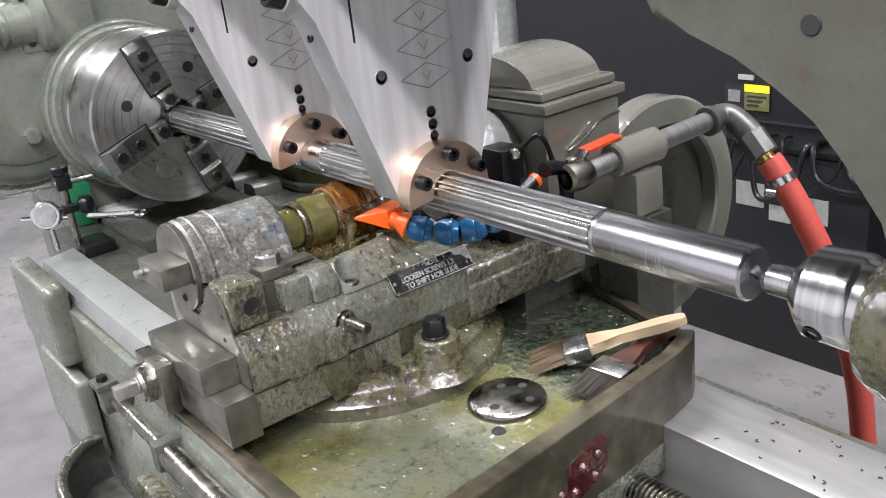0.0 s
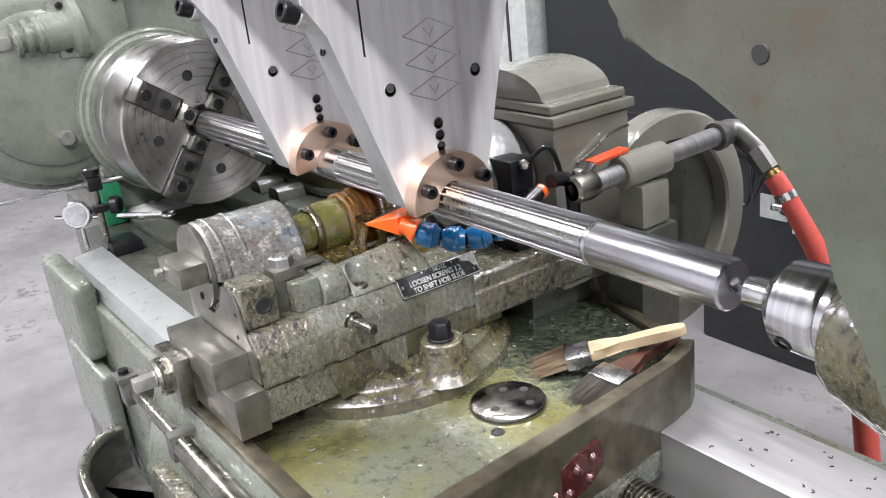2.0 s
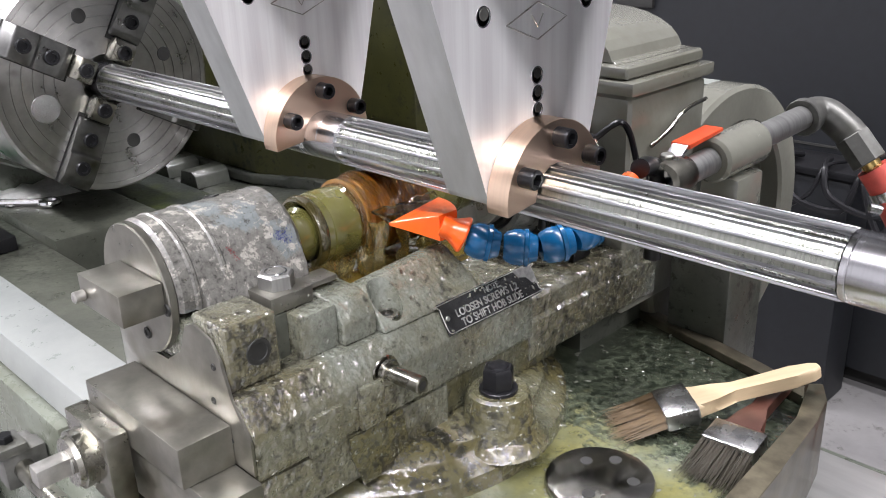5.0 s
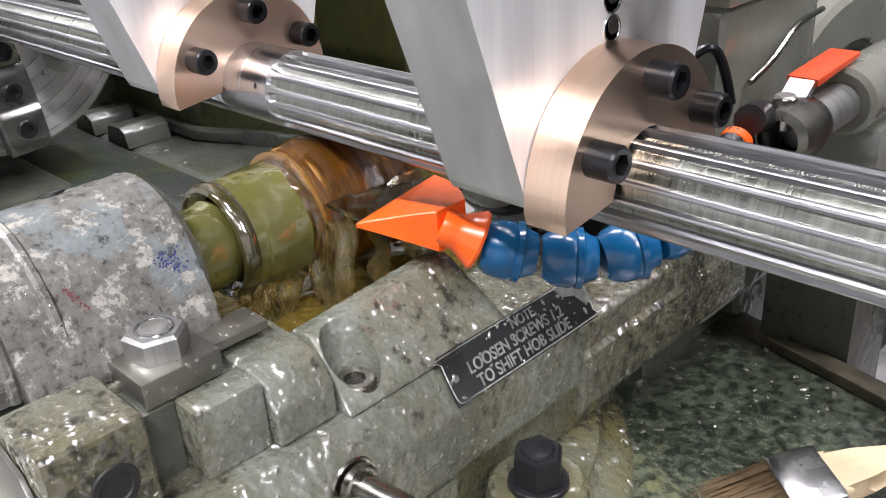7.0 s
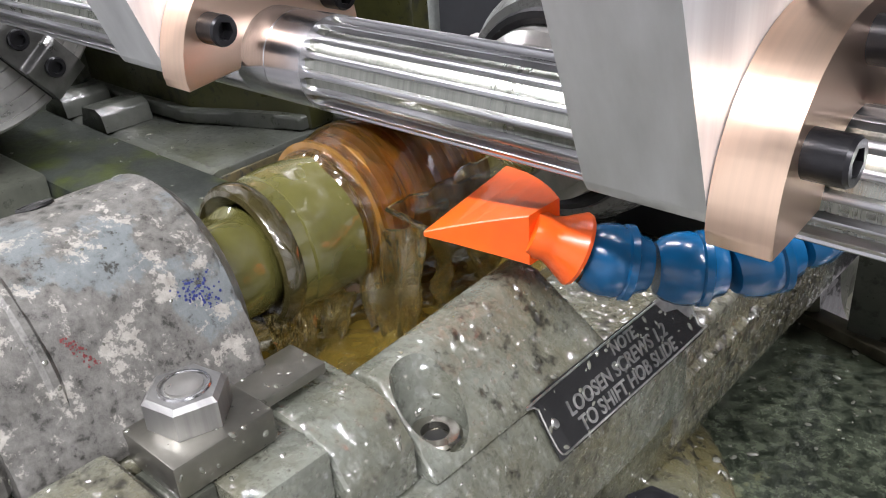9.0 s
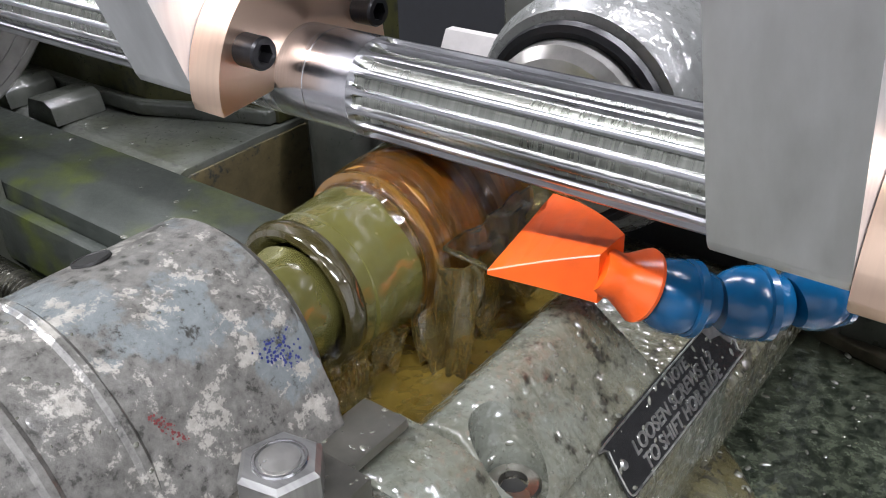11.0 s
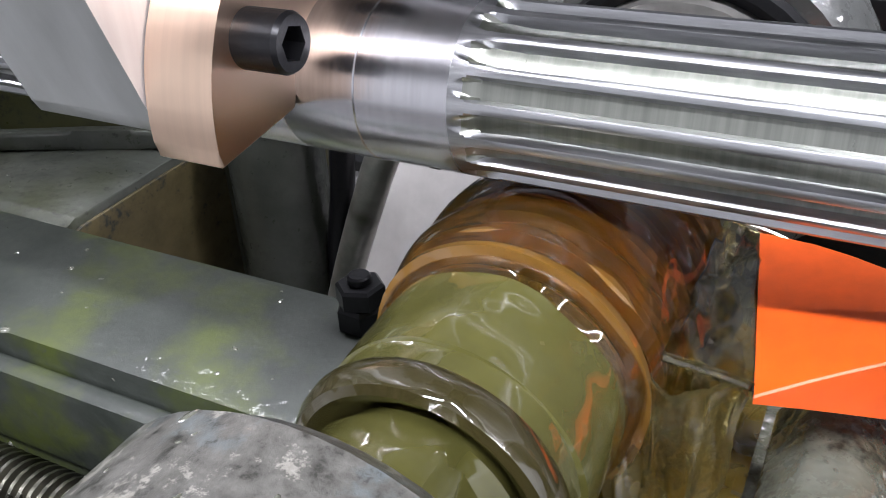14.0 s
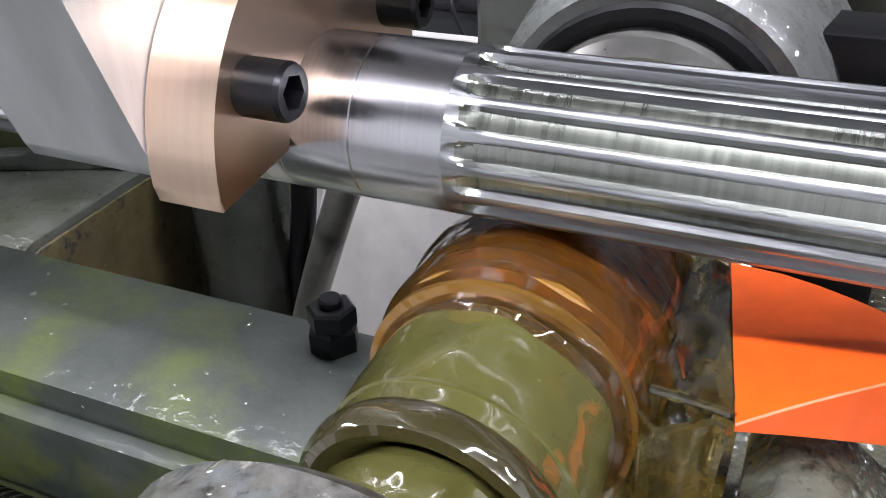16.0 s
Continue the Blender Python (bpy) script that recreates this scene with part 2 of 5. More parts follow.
RED_GRIP = plain("red_vinyl_grip", (0.62, 0.07, 0.02), 0.35, 0, 0.1, 100, 0.2)
WOOD = metal("pale_brush_wood", (0.62, 0.48, 0.30), 0.5, (2, 14, 14), 8, 0.15, 0.06, 0.1, metallic=0.0)
WOOD_RED = plain("red_brown_brush_handle", (0.085, 0.035, 0.025), 0.35, 0, 0.1, 80, 0.4)
BRISTLE = plain("oily_bristle", (0.10, 0.065, 0.03), 0.35, 0, 0.2, 200, 0.4)
BRISTLE_DARK = plain("dark_oily_bristle", (0.05, 0.045, 0.035), 0.3, 0, 0.2, 200, 0.5)
FERRULE = metal("tinned_ferrule", (0.55, 0.55, 0.55), 0.25, scale=50, vary=0.25, dirt=0.3)
GALV = metal("galvanised_pipe", (0.38, 0.38, 0.37), 0.4, (2, 60, 2), 4, 0.25, 0.1, 0.1, metallic=0.9)
IRON_DARK = metal("dark_malleable_iron", (0.15, 0.15, 0.14), 0.4, (1, 1, 1), 60, 0.35, 0.1, 0.2, metallic=0.6, dirt=0.2)
PUMP = paint("glossy_grey_green_paint", (0.155, 0.155, 0.128), (0.215, 0.215, 0.18), (0.05, 0.047, 0.035), 0.22, -0.2, 6, 0.9, 0.05, (0.12, 0.115, 0.085), 0.3, 0.06, ripple=0.1)
BRASS = metal("brass_fitting", (0.70, 0.50, 0.20), 0.25, scale=60)
PLATE_BLACK = plain("black_label_enamel", (0.012, 0.012, 0.012), 0.25, 0, 0.1, 200, 0.5)
PLATE_METAL = metal("label_metal", (0.66, 0.66, 0.63), 0.35, scale=300, vary=0.3)
SHELF = plain("grey_shelf_paint", (0.17, 0.17, 0.163), 0.5, 0, 0.1, 40, 0, 0.25)
NAVY = plain("dark_cabinet_paint", (0.0065, 0.0075, 0.0095), 0.5, 0, 0.05, 40, 0, 0.2)
PALE = plain("pale_cabinet_paint", (0.30, 0.32, 0.30), 0.4, 0, 0.05, 40)
CONCRETE = paint("shop_concrete", (0.105, 0.102, 0.102), (0.165, 0.161, 0.161), (0.06, 0.056, 0.052), 0.5, 0.15, 2.5, 0, 0.12, (0.18, 0.176, 0.172), 0.3)
WALLPAINT = paint("shop_wall", (0.54, 0.545, 0.55), (0.60, 0.605, 0.61), rough=0.6, scale=2, bumpy=0.05)
YELLOW = plain("yellow_sticker", (0.80, 0.62, 0.02), 0.4)
WHITE = plain("white_sticker", (0.75, 0.75, 0.73), 0.5)
# Pale colour of the added sheet that replaces the lit floor.
FLOOR_PALE = plain("pale_floor_stand_in", (0.50, 0.475, 0.46), 0.5, 0, 0.1, 30)
GREEN_BOX = plain("green_plastic_box", (0.01, 0.13, 0.055), 0.4)
REDWAX = metal("red_grease", (0.055, 0.010, 0.011), 0.22, scale=90, vary=0.6, bumpy=0.8, metallic=0.0, coat=0.8)
OLIVE = metal("oil_wet_collar", (0.105, 0.10, 0.027), 0.22, (1, 1, 1), 30, 0.3, 0.08, 0.05, metallic=0.1, coat=1.0)
LIP = metal("dark_oil_ring", (0.042, 0.035, 0.012), 0.15, scale=30, metallic=0.1, coat=1.0)
HOB = metal("oil_wet_hob", (0.36, 0.18, 0.032), 0.3, (2, 30, 2), 3, 0.7, 0.1, 0.3, metallic=0.4, coat=1.0)
OIL = liquid("amber_cutting_oil", (0.90, 0.74, 0.30), 0.96, ripple=0.5)
HOB_OIL = liquid("amber_oil_on_hob", (0.78, 0.46, 0.09), 0.97, ripple=0.7, size=55)
OIL_CLEAR = liquid("clear_oil_film", (0.97, 0.88, 0.50), 1.0, ripple=0.3, size=45)
DROP = plain("oil_droplet", (0.12, 0.122, 0.098), 0.06, 0, 0, 90, 1.0)
DROP.node_tree.nodes["Principled BSDF"].inputs["Coat IOR"].default_value = 2.2
OIL_POOL = liquid("pooled_cutting_oil", (0.15, 0.105, 0.02), 0.2, ripple=0.6)
for wet in (OLIVE, LIP, HOB, SPLINE, GROOVE):
    coat_ripple(wet.node_tree, wet.node_tree.nodes["Principled BSDF"], 0.7 if wet in (OLIVE, LIP, HOB) else 0.22, 42 if wet is OLIVE else 55)
    wet.node_tree.nodes["Principled BSDF"].inputs["Coat IOR"].default_value = 1.8


# ---- builders ----
def thing(name, at=(0, 0, 0), label="", category="", group="", kind=""):
    e = new(name)
    e.empty_display_size = 0.02
    e.matrix_world = pose(*at)
    e["at"] = at
    return tagged(e, label, category, group, kind)


def part(name, bm, material, parent, label="", smooth=True):
    """Links a bmesh, drawn in world coordinates, as one mesh under a thing or a part."""
    me = bpy.data.meshes.new(name)
    root = parent
    while root is not None and root.parent is not None:
        root = root.parent
    if root is not None and "at" in root.keys():
        bmesh.ops.translate(bm, verts=bm.verts, vec=-Vector(root["at"]))
    bmesh.ops.recalc_face_normals(bm, faces=bm.faces)
    bm.to_mesh(me)
    bm.free()
    for poly in me.polygons:
        poly.use_smooth = smooth
    if smooth:
        me.set_sharp_from_angle(angle=radians(32))
    me.materials.append(material)
    ob = new(name, me)
    ob.parent = parent
    return tagged(ob, label)


def lone(name, bm, material, label, category, group="", kind="", smooth=True):
    """A thing that is one mesh, with its origin at its base."""
    lo = [min(v.co[i] for v in bm.verts) for i in range(3)]
    hi = [max(v.co[i] for v in bm.verts) for i in range(3)]
    at = Vector(((lo[0] + hi[0]) / 2, (lo[1] + hi[1]) / 2, lo[2]))
    bmesh.ops.translate(bm, verts=bm.verts, vec=-at)
    ob = part(name, bm, material, None, smooth=smooth)
    ob.location = at
    return tagged(ob, label, category, group, kind)


def box(x0, x1, y0, y1, z0, z1, bevel=0.002, seg=2, bm=None):
    b = bmesh.new()
    r = bmesh.ops.create_cube(b, size=1)
    for v in b.verts:
        v.co = Vector(((x0 + x1) / 2 + v.co.x * (x1 - x0), (y0 + y1) / 2 + v.co.y * (y1 - y0), (z0 + z1) / 2 + v.co.z * (z1 - z0)))
    if bevel:
        bmesh.ops.bevel(b, geom=b.edges[:], offset=bevel, segments=seg, profile=0.6, affect="EDGES")
    return join(bm, b)


def join(bm, b):
    """Adds b to bm and gives the sum."""
    if bm is None:
        return b
    me = bpy.data.meshes.new("join")
    b.to_mesh(me)
    b.free()
    bm.from_mesh(me)
    bpy.data.meshes.remove(me)
    return bm


def frame_of(direction):
    d = Vector(direction).normalized()
    u = d.orthogonal().normalized() if abs(d.x) > 0.99 or abs(d.y) > 0.99 or abs(d.z) > 0.99 else d.cross(Vector((0, 0, 1))).normalized()
    return d, u, d.cross(u)


def revolve(profile, at, direction, seg=32, bm=None, a0=0.0, a1=360.0, up=None):
    """Turns (along, radius) points about an axis."""
    b = bmesh.new()
    d, u, w = frame_of(direction)
    if up is not None:
        u = Vector(up).normalized()
        w = d.cross(u)
    full = abs(a1 - a0) >= 360
    n = seg if full else seg + 1
    rings = []
    for s, r in profile:
        c = Vector(at) + d * s
        if r < 1e-6:
            rings.append([b.verts.new(c)])
        else:
            rings.append([b.verts.new(c + (u * math.cos(a) + w * math.sin(a)) * r) for a in (radians(a0 + (a1 - a0) * k / seg) for k in range(n))])
    for p, q in zip(rings, rings[1:]):
        for k in range(seg):
            k2 = (k + 1) % n if full else k + 1
            a = [p[0]] if len(p) == 1 else [p[k], p[k2]]
            c = [q[0]] if len(q) == 1 else [q[k2], q[k]]
            if len(a) + len(c) > 2:
                b.faces.new(a + c)
    if not full:
        for k in (0, seg):
            loop = [ring[0] if len(ring) == 1 else ring[k] for ring in rings]
            if len(set(loop)) > 2:
                b.faces.new(loop)
    return join(bm, b)


def rod(p0, p1, r, seg=20, bm=None, chamfer=0.001, r1=None):
    p0, p1 = Vector(p0), Vector(p1)
    n = (p1 - p0).length
    r1 = r if r1 is None else r1
    c = min(chamfer, r * 0.4, n * 0.3)
    return revolve([(0, 0), (0, r - c), (c, r), (n - c, r1), (n, r1 - c), (n, 0)], p0, p1 - p0, seg, bm)


def prism(points, axis, a, b_, bevel=0.0, seg=2, bm=None):
    """A polygon of two coordinates, pushed along axis (0, 1, 2) from a to b_."""
    b = bmesh.new()
    rest = [i for i in range(3) if i != axis]

    def at(p, s):
        c = [0, 0, 0]
        c[rest[0]], c[rest[1]], c[axis] = p[0], p[1], s
        return c
    lo, hi = [b.verts.new(at(p, a)) for p in points], [b.verts.new(at(p, b_)) for p in points]
    n = len(points)
    b.faces.new(lo)
    b.faces.new(hi[::-1])
    for k in range(n):
        b.faces.new([lo[k], hi[k], hi[(k + 1) % n], lo[(k + 1) % n]])
    if bevel:
        bmesh.ops.bevel(b, geom=b.edges[:], offset=bevel, segments=seg, profile=0.6, affect="EDGES", clamp_overlap=True)
    return join(bm, b)


def smooth_path(points, steps=8):
    pts = [Vector(p) for p in points]
    out = []
    for i in range(len(pts) - 1):
        p0, p1, p2, p3 = pts[max(i - 1, 0)], pts[i], pts[i + 1], pts[min(i + 2, len(pts) - 1)]
        for k in range(steps):
            t = k / steps
            out.append(0.5 * (2 * p1 + (p2 - p0) * t + (2 * p0 - 5 * p1 + 4 * p2 - p3) * t * t + (3 * p1 - p0 - 3 * p2 + p3) * t ** 3))
    return out + [pts[-1]]


def pipe(points, r, seg=14, bm=None, radii=None):
    b = bmesh.new()
    rings = []
    pts = [Vector(p) for p in points]
    u = None
    for i, p in enumerate(pts):
        d = (pts[min(i + 1, len(pts) - 1)] - pts[max(i - 1, 0)]).normalized()
        u = d.orthogonal().normalized() if u is None else (u - d * u.dot(d)).normalized()
        w = d.cross(u)
        rr = radii[i] if radii else r
        rings.append([b.verts.new(p + (u * math.cos(2 * math.pi * k / seg) + w * math.sin(2 * math.pi * k / seg)) * rr) for k in range(seg)])
    for p, q in zip(rings, rings[1:]):
        for k in range(seg):
            b.faces.new([p[k], p[(k + 1) % seg], q[(k + 1) % seg], q[k]])
    b.faces.new(rings[0][::-1])
    b.faces.new(rings[-1])
    return join(bm, b)


def torus(at, direction, big, small, seg=32, ring=8, bm=None):
    prof = [(small * math.sin(a), big + small * math.cos(a)) for a in (2 * math.pi * k / ring for k in range(ring + 1))]
    return revolve(prof, at, direction, seg, bm)


def hexa(at, direction, across, height, bm=None, turn=0.0):
    """A hexagon head or nut, chamfered, standing on its foot."""
    b = bmesh.new()
    d, u, w = frame_of(direction)
    r = across / math.sqrt(3)
    rings = []
    for s, q in ((0, 1.0), (height * 0.86, 1.0), (height, 0.87)):
        rings.append([b.verts.new(Vector(at) + d * s + (u * math.cos(a) + w * math.sin(a)) * r * q) for a in (radians(60 * k + turn) for k in range(6))])
    for p, q in zip(rings, rings[1:]):
        for k in range(6):
            b.faces.new([p[k], p[(k + 1) % 6], q[(k + 1) % 6], q[k]])
    b.faces.new(rings[0][::-1])
    b.faces.new(rings[-1])
    return join(bm, b)


def cap_screw(at, direction, r, h, parent, name="cap_screw", material=None):
    """A socket head screw: knurled head with a hexagon socket."""
    b = bmesh.new()
    d, u, w = frame_of(direction)
    seg = 48

    def ring(s, rad, knurl=0.0, six=False):
        out = []
        for k in range(seg):
            a = 2 * math.pi * k / seg
            rr = rad - (knurl if k % 2 else 0)
            if six:
                t = (a % (math.pi / 3)) - math.pi / 6
                rr = rad * math.cos(math.pi / 6) / math.cos(t)
            out.append(b.verts.new(Vector(at) + d * s + (u * math.cos(a) + w * math.sin(a)) * rr))
        return out
    rings = [ring(0, r), ring(h * 0.12, r, r * 0.03), ring(h * 0.82, r, r * 0.03), ring(h * 0.9, r), ring(h, r * 0.9), ring(h, r * 0.62, 0, True), ring(h * 0.45, r * 0.6, 0, True)]
    for p, q in zip(rings, rings[1:]):
        for k in range(seg):
            b.faces.new([p[k], p[(k + 1) % seg], q[(k + 1) % seg], q[k]])
    b.faces.new(rings[0][::-1])
    b.faces.new(rings[-1])
    return part(name, b, material or BLACK, parent)


# ---- setting ----
lone("floor", box(-7, 5, -4, 5, -0.1, 0.0, 0), CONCRETE, "grey sealed concrete shop floor with stains", "floor", kind="structure")
for nm, b in (("wall_north", box(-7, 5, 4.0, 4.15, 0.004, 3.6, 0)), ("wall_south", box(-7, 5, -3.65, -3.5, 0.004, 3.6, 0)),
              ("wall_east", box(4.0, 4.15, -3.49, 3.99, 0.004, 3.6, 0)), ("wall_west", box(-6.65, -6.5, -3.49, 3.99, 0.004, 3.6, 0))):
    lone(nm, b, WALLPAINT, "plain painted workshop wall", "wall", kind="structure")
lone("ceiling", box(-6.6, 4.1, -3.6, 4.1, 3.61, 3.7, 0), WALLPAINT, "plain pale workshop ceiling", "ceiling", kind="structure")
for lx, ly, lz in LAMPS:
    th = thing("ceiling_light", (lx, ly, lz), "long white tube light hanging under the ceiling", "lamp", "ceiling lights")
    part("housing", box(lx - 0.8, lx + 0.8, ly - 0.18, ly + 0.18, lz + 0.005, lz + 0.06, 0.008), WHITE, th)
    part("hanger", rod((lx, ly, lz + 0.06), (lx, ly, 3.61), 0.008), STEEL, th)


def cabinet():
    th = thing("dark_cabinet", (0.5, 2.2, 0), "dark navy machine enclosure standing behind the hobber", "cabinet")
    part("body", box(-1.864, 3.4, 1.795, 2.6, 0.06, 2.9, 0.012), NAVY, th)
    part("plinth", box(-1.84, 3.38, 1.85, 2.58, 0.0, 0.06, 0), DARK, th)
    part("panel_gap", box(-1.86, 3.39, 1.791, 1.795, 0.655, 0.661, 0), DARK, th)
    part("recessed_handle", box(-1.20, -1.081, 1.783, 1.796, 0.972, 1.010, 0.004), DARK, th)
    st = part("sticker", box(-0.958, -0.807, 1.791, 1.7948, 0.687, 0.765, 0), PLATE_BLACK, th, "black warning sticker")
    part("yellow_band", box(-0.89, -0.808, 1.788, 1.7905, 0.743, 0.765, 0), YELLOW, st, "yellow warning band")
    part("olive_band", box(-0.89, -0.808, 1.788, 1.7905, 0.689, 0.741, 0), OLIVE, st)
    for k in range(3):
        part("writing_bar", box(-0.88, -0.818 - 0.012 * k, 1.7862, 1.7878, 0.728 - 0.013 * k, 0.733 - 0.013 * k, 0), DARK, st)
    part("pictogram", box(-0.945, -0.905, 1.788, 1.7905, 0.71, 0.745, 0), SHELF, st)
    part("warning_triangle", prism([(-0.935, 0.580), (-0.900, 0.580), (-0.9175, 0.612)], 1, 1.791, 1.7948, 0), YELLOW, th, "small yellow warning triangle")
    part("white_tag", box(-0.912, -0.862, 1.788, 1.7948, 0.778, 0.792, 0), PALE, th)
    return th


cabinet()
th = thing("pale_cabinet", (-2.6, 2.2, 0), "pale grey green control cabinet beside the dark one", "cabinet")
part("body", box(-3.3, -1.92, 1.75, 2.6, 0.0, 2.75, 0.012), PALE, th)
part("door_gap", box(-2.03, -2.018, 1.746, 1.75, 0.1, 2.6, 0), DARK, th)

# machine bed under the carriage
th = thing("machine_bed", (0, 0.05, 0), "green painted cast machine bed with bright steel ways", "machine bed")
part("pedestal", box(-1.3, 0.9, -0.16, 0.34, 0.0, 0.62, 0.02), GREEN, th)
part("headstock_foot", box(-1.35, -0.95, -0.10, 0.36, 0.62, 0.9, 0.02), GREEN, th)
part("front_way", box(-0.12, 1.4, 0.149, 0.249, 0.70, 0.82, 0.004), metal("worn_way", (0.43, 0.43, 0.42), 0.45, (1, 8, 1), 10, 0.12, 0.1, 0.05, metallic=0.75), th, "bright worn steel way")
part("way_lip", box(0.03, 1.4, 0.262, 0.30, 0.66, 0.79, 0.006), GREEN, th)
part("rear_way", box(-0.9, -0.262, 0.036, 0.128, 0.80, 0.925, 0.006), WAY_OILY, th, "oily green way")
part("rear_way_lip", box(-0.9, -0.262, 0.023, 0.0355, 0.862, 0.912, 0.004), WAY_OILY, th)
# Added sheet, slanted to catch light, in place of the pale floor beyond.
part("splash_sheet", prism([(0.225, 0.7615), (0.235, 0.7615), (0.365, 1.0), (0.355, 1.0)], 0, -0.462, -0.315, 0.001), FLOOR_PALE, th, "pale slanting sheet standing in for the lit floor beyond")
wall_line = [(-1.0, 0.206), (-0.80, 0.203), (-0.705, 0.207), (-0.65, 0.233), (-0.61, 0.249), (-0.58, 0.257)]
part("inner_wall", prism(wall_line + [(-0.58, 0.285), (-1.0, 0.285)], 2, 0.9174, 1.10, 0.003), OLIVE_WALL, th, "dark olive inner wall of the bed")
part("wall_lip", prism([(x - 0.004, y - 0.010) for x, y in wall_line] + [(-0.582, 0.284), (-0.99, 0.284)], 2, 0.9172, 0.932, 0.0045, 3), GREEN_LEDGE, th, "rounded grey lip below the wall")
part("rear_wall", box(-0.72, -0.543, 0.366, 0.39, 0.62, 1.22, 0.006), OLIVE_WALL, th)
part("bed_casting", prism([(-0.14, 0.6), (0.3, 0.6), (0.3, 0.74), (0.14, 0.76), (0.02, 0.80), (-0.1, 0.86), (-0.14, 0.84)], 0, -1.0, -0.30, 0.004), GREEN_DARK, th)
ledge = [(0.130, 0.74), (0.132, 0.903), (0.138, 0.912), (0.148, 0.9155), (0.225, 0.9165), (0.2855, 0.917), (0.2855, 0.74)]
part("bed_ledge", prism(ledge, 0, -0.95, -0.577, 0.002), GREEN_LEDGE, th, "grey green ledge wet with oil")
part("ledge_end", prism([(y * 0.985 + 0.003, z - 0.006) for y, z in ledge], 0, -0.5768, -0.574, 0.0008), BROWN_OILY, th, "brown oil-stained end of the ledge")
for x0 in (-0.80, -0.88):
    part("ledge_rib", prism([(x0, 0.916), (x0 + 0.05, 0.916), (x0 + 0.046, 0.934), (x0 + 0.036, 0.939), (x0 + 0.008, 0.937)], 1, 0.137, 0.190, 0.002), GREEN_LEDGE, th)
part("oil_chute", revolve([(0, 0.034), (0.002, 0.036), (0.17, 0.036), (0.176, 0.040), (0.19, 0.040), (0.192, 0.037), (0.192, 0)], (-0.534, 0.298, 0.7605), (0, 0, 1), 36), GREEN_LEDGE, th, "round grey green oil chute")
part("bed_gutter", box(-0.5735, -0.31, 0.1285, 0.3445, 0.70, 0.76, 0.004), SHELF, th)
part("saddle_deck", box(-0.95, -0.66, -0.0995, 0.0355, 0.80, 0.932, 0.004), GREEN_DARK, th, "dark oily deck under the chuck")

th = thing("feed_screw", (-0.6, 0.004, 0.84), "greasy threaded feed screw along the rear way", "screw")
prof = []
for k in range(95):
    x = -0.92 + k * 0.006
    prof += [(x, 0.0145), (x + 0.002, 0.0145), (x + 0.003, 0.0175), (x + 0.005, 0.0175)]
part("thread", revolve([(-0.92, 0)] + prof + [(-0.345, 0)], (0, 0.003, 0.857), (1, 0, 0), 20), STEEL_OILY, th)
part("end_bearing", box(-0.345, -0.32, -0.02, 0.022, 0.80, 0.885, 0.003), GREEN_DARK, th)

th = thing("lead_screw", (0.4, 0.095, 0.765), "greasy threaded lead screw below the tray", "screw")
prof = []
for k in range(150):
    x = 0.02 + k * 0.006
    prof += [(x, 0.017), (x + 0.002, 0.017), (x + 0.003, 0.0205), (x + 0.005, 0.0205)]
part("thread", revolve([(0.02, 0)] + prof + [(0.93, 0)], (0, 0.10, 0.765), (1, 0, 0), 20), STEEL_OILY, th)

# ---- carriage and tray ----
th = thing("coolant_tray", (0, 0, 0.84), "oily olive green cast tray with raised rim", "tray")
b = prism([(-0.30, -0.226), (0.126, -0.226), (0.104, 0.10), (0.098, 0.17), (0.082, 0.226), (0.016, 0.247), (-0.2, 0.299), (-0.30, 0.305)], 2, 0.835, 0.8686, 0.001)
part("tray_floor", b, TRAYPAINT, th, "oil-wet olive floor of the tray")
part("front_rim", prism([(0.126, -0.245), (0.150, -0.245), (0.1215, 0.10), (0.1135, 0.175), (0.106, 0.212), (0.092, 0.236), (0.080, 0.226), (0.0925, 0.206), (0.099, 0.17), (0.104, 0.10)], 2, 0.80, 0.892, 0.003), RIM, th, "bare scraped cast rim")
part("front_apron", box(0.10, 0.118, -0.243, 0.16, 0.765, 0.7995, 0.003), GREEN_OILY, th)
part("far_rim", prism([(0.0795, 0.2265), (0.0915, 0.2365), (0.07, 0.249), (0.02, 0.262), (-0.2, 0.315), (-0.2, 0.300), (0.016, 0.247), (0.06, 0.236)], 2, 0.80, 0.8765, 0.002), RIM, th)
part("side_rim", box(-0.30, 0.1255, -0.247, -0.227, 0.83, 0.892, 0.003), RIM, th)
part("side_apron", prism([(-0.247, 0.886), (-0.249, 0.886), (-0.285, 0.77), (-0.285, 0.64), (-0.26, 0.64), (-0.247, 0.80)], 0, -0.32, 0.134, 0.002), GREEN, th)
part("hole_pocket", prism([(-0.034, 0.816), (-0.005, 0.81), (0.03, 0.82), (0.048, 0.835), (0.045, 0.864), (0.01, 0.862), (-0.03, 0.846)], 0, 0.118, 0.1305, 0), REDWAX, th, "pocket full of red grease")
b = None
for py, pz in ((-0.018, 0.83), (0.0, 0.824), (0.012, 0.846), (0.034, 0.85), (0.028, 0.83)):
    b = revolve([(0, 0.006), (0.003, 0.0055), (0.006, 0.003), (0.0065, 0)], (0.1295, py, pz), (1, 0, 0), 10, b)
part("grease_lump", b, REDWAX, th, "wet red grease lumps")
part("drain_hole", revolve([(0, 0.0075), (0.0012, 0.007), (0.0012, 0.0055), (0.0004, 0.005), (0.0004, 0)], (0.0517, -0.0214, 0.8686), (0, 0, 1), 18), DARK, th)

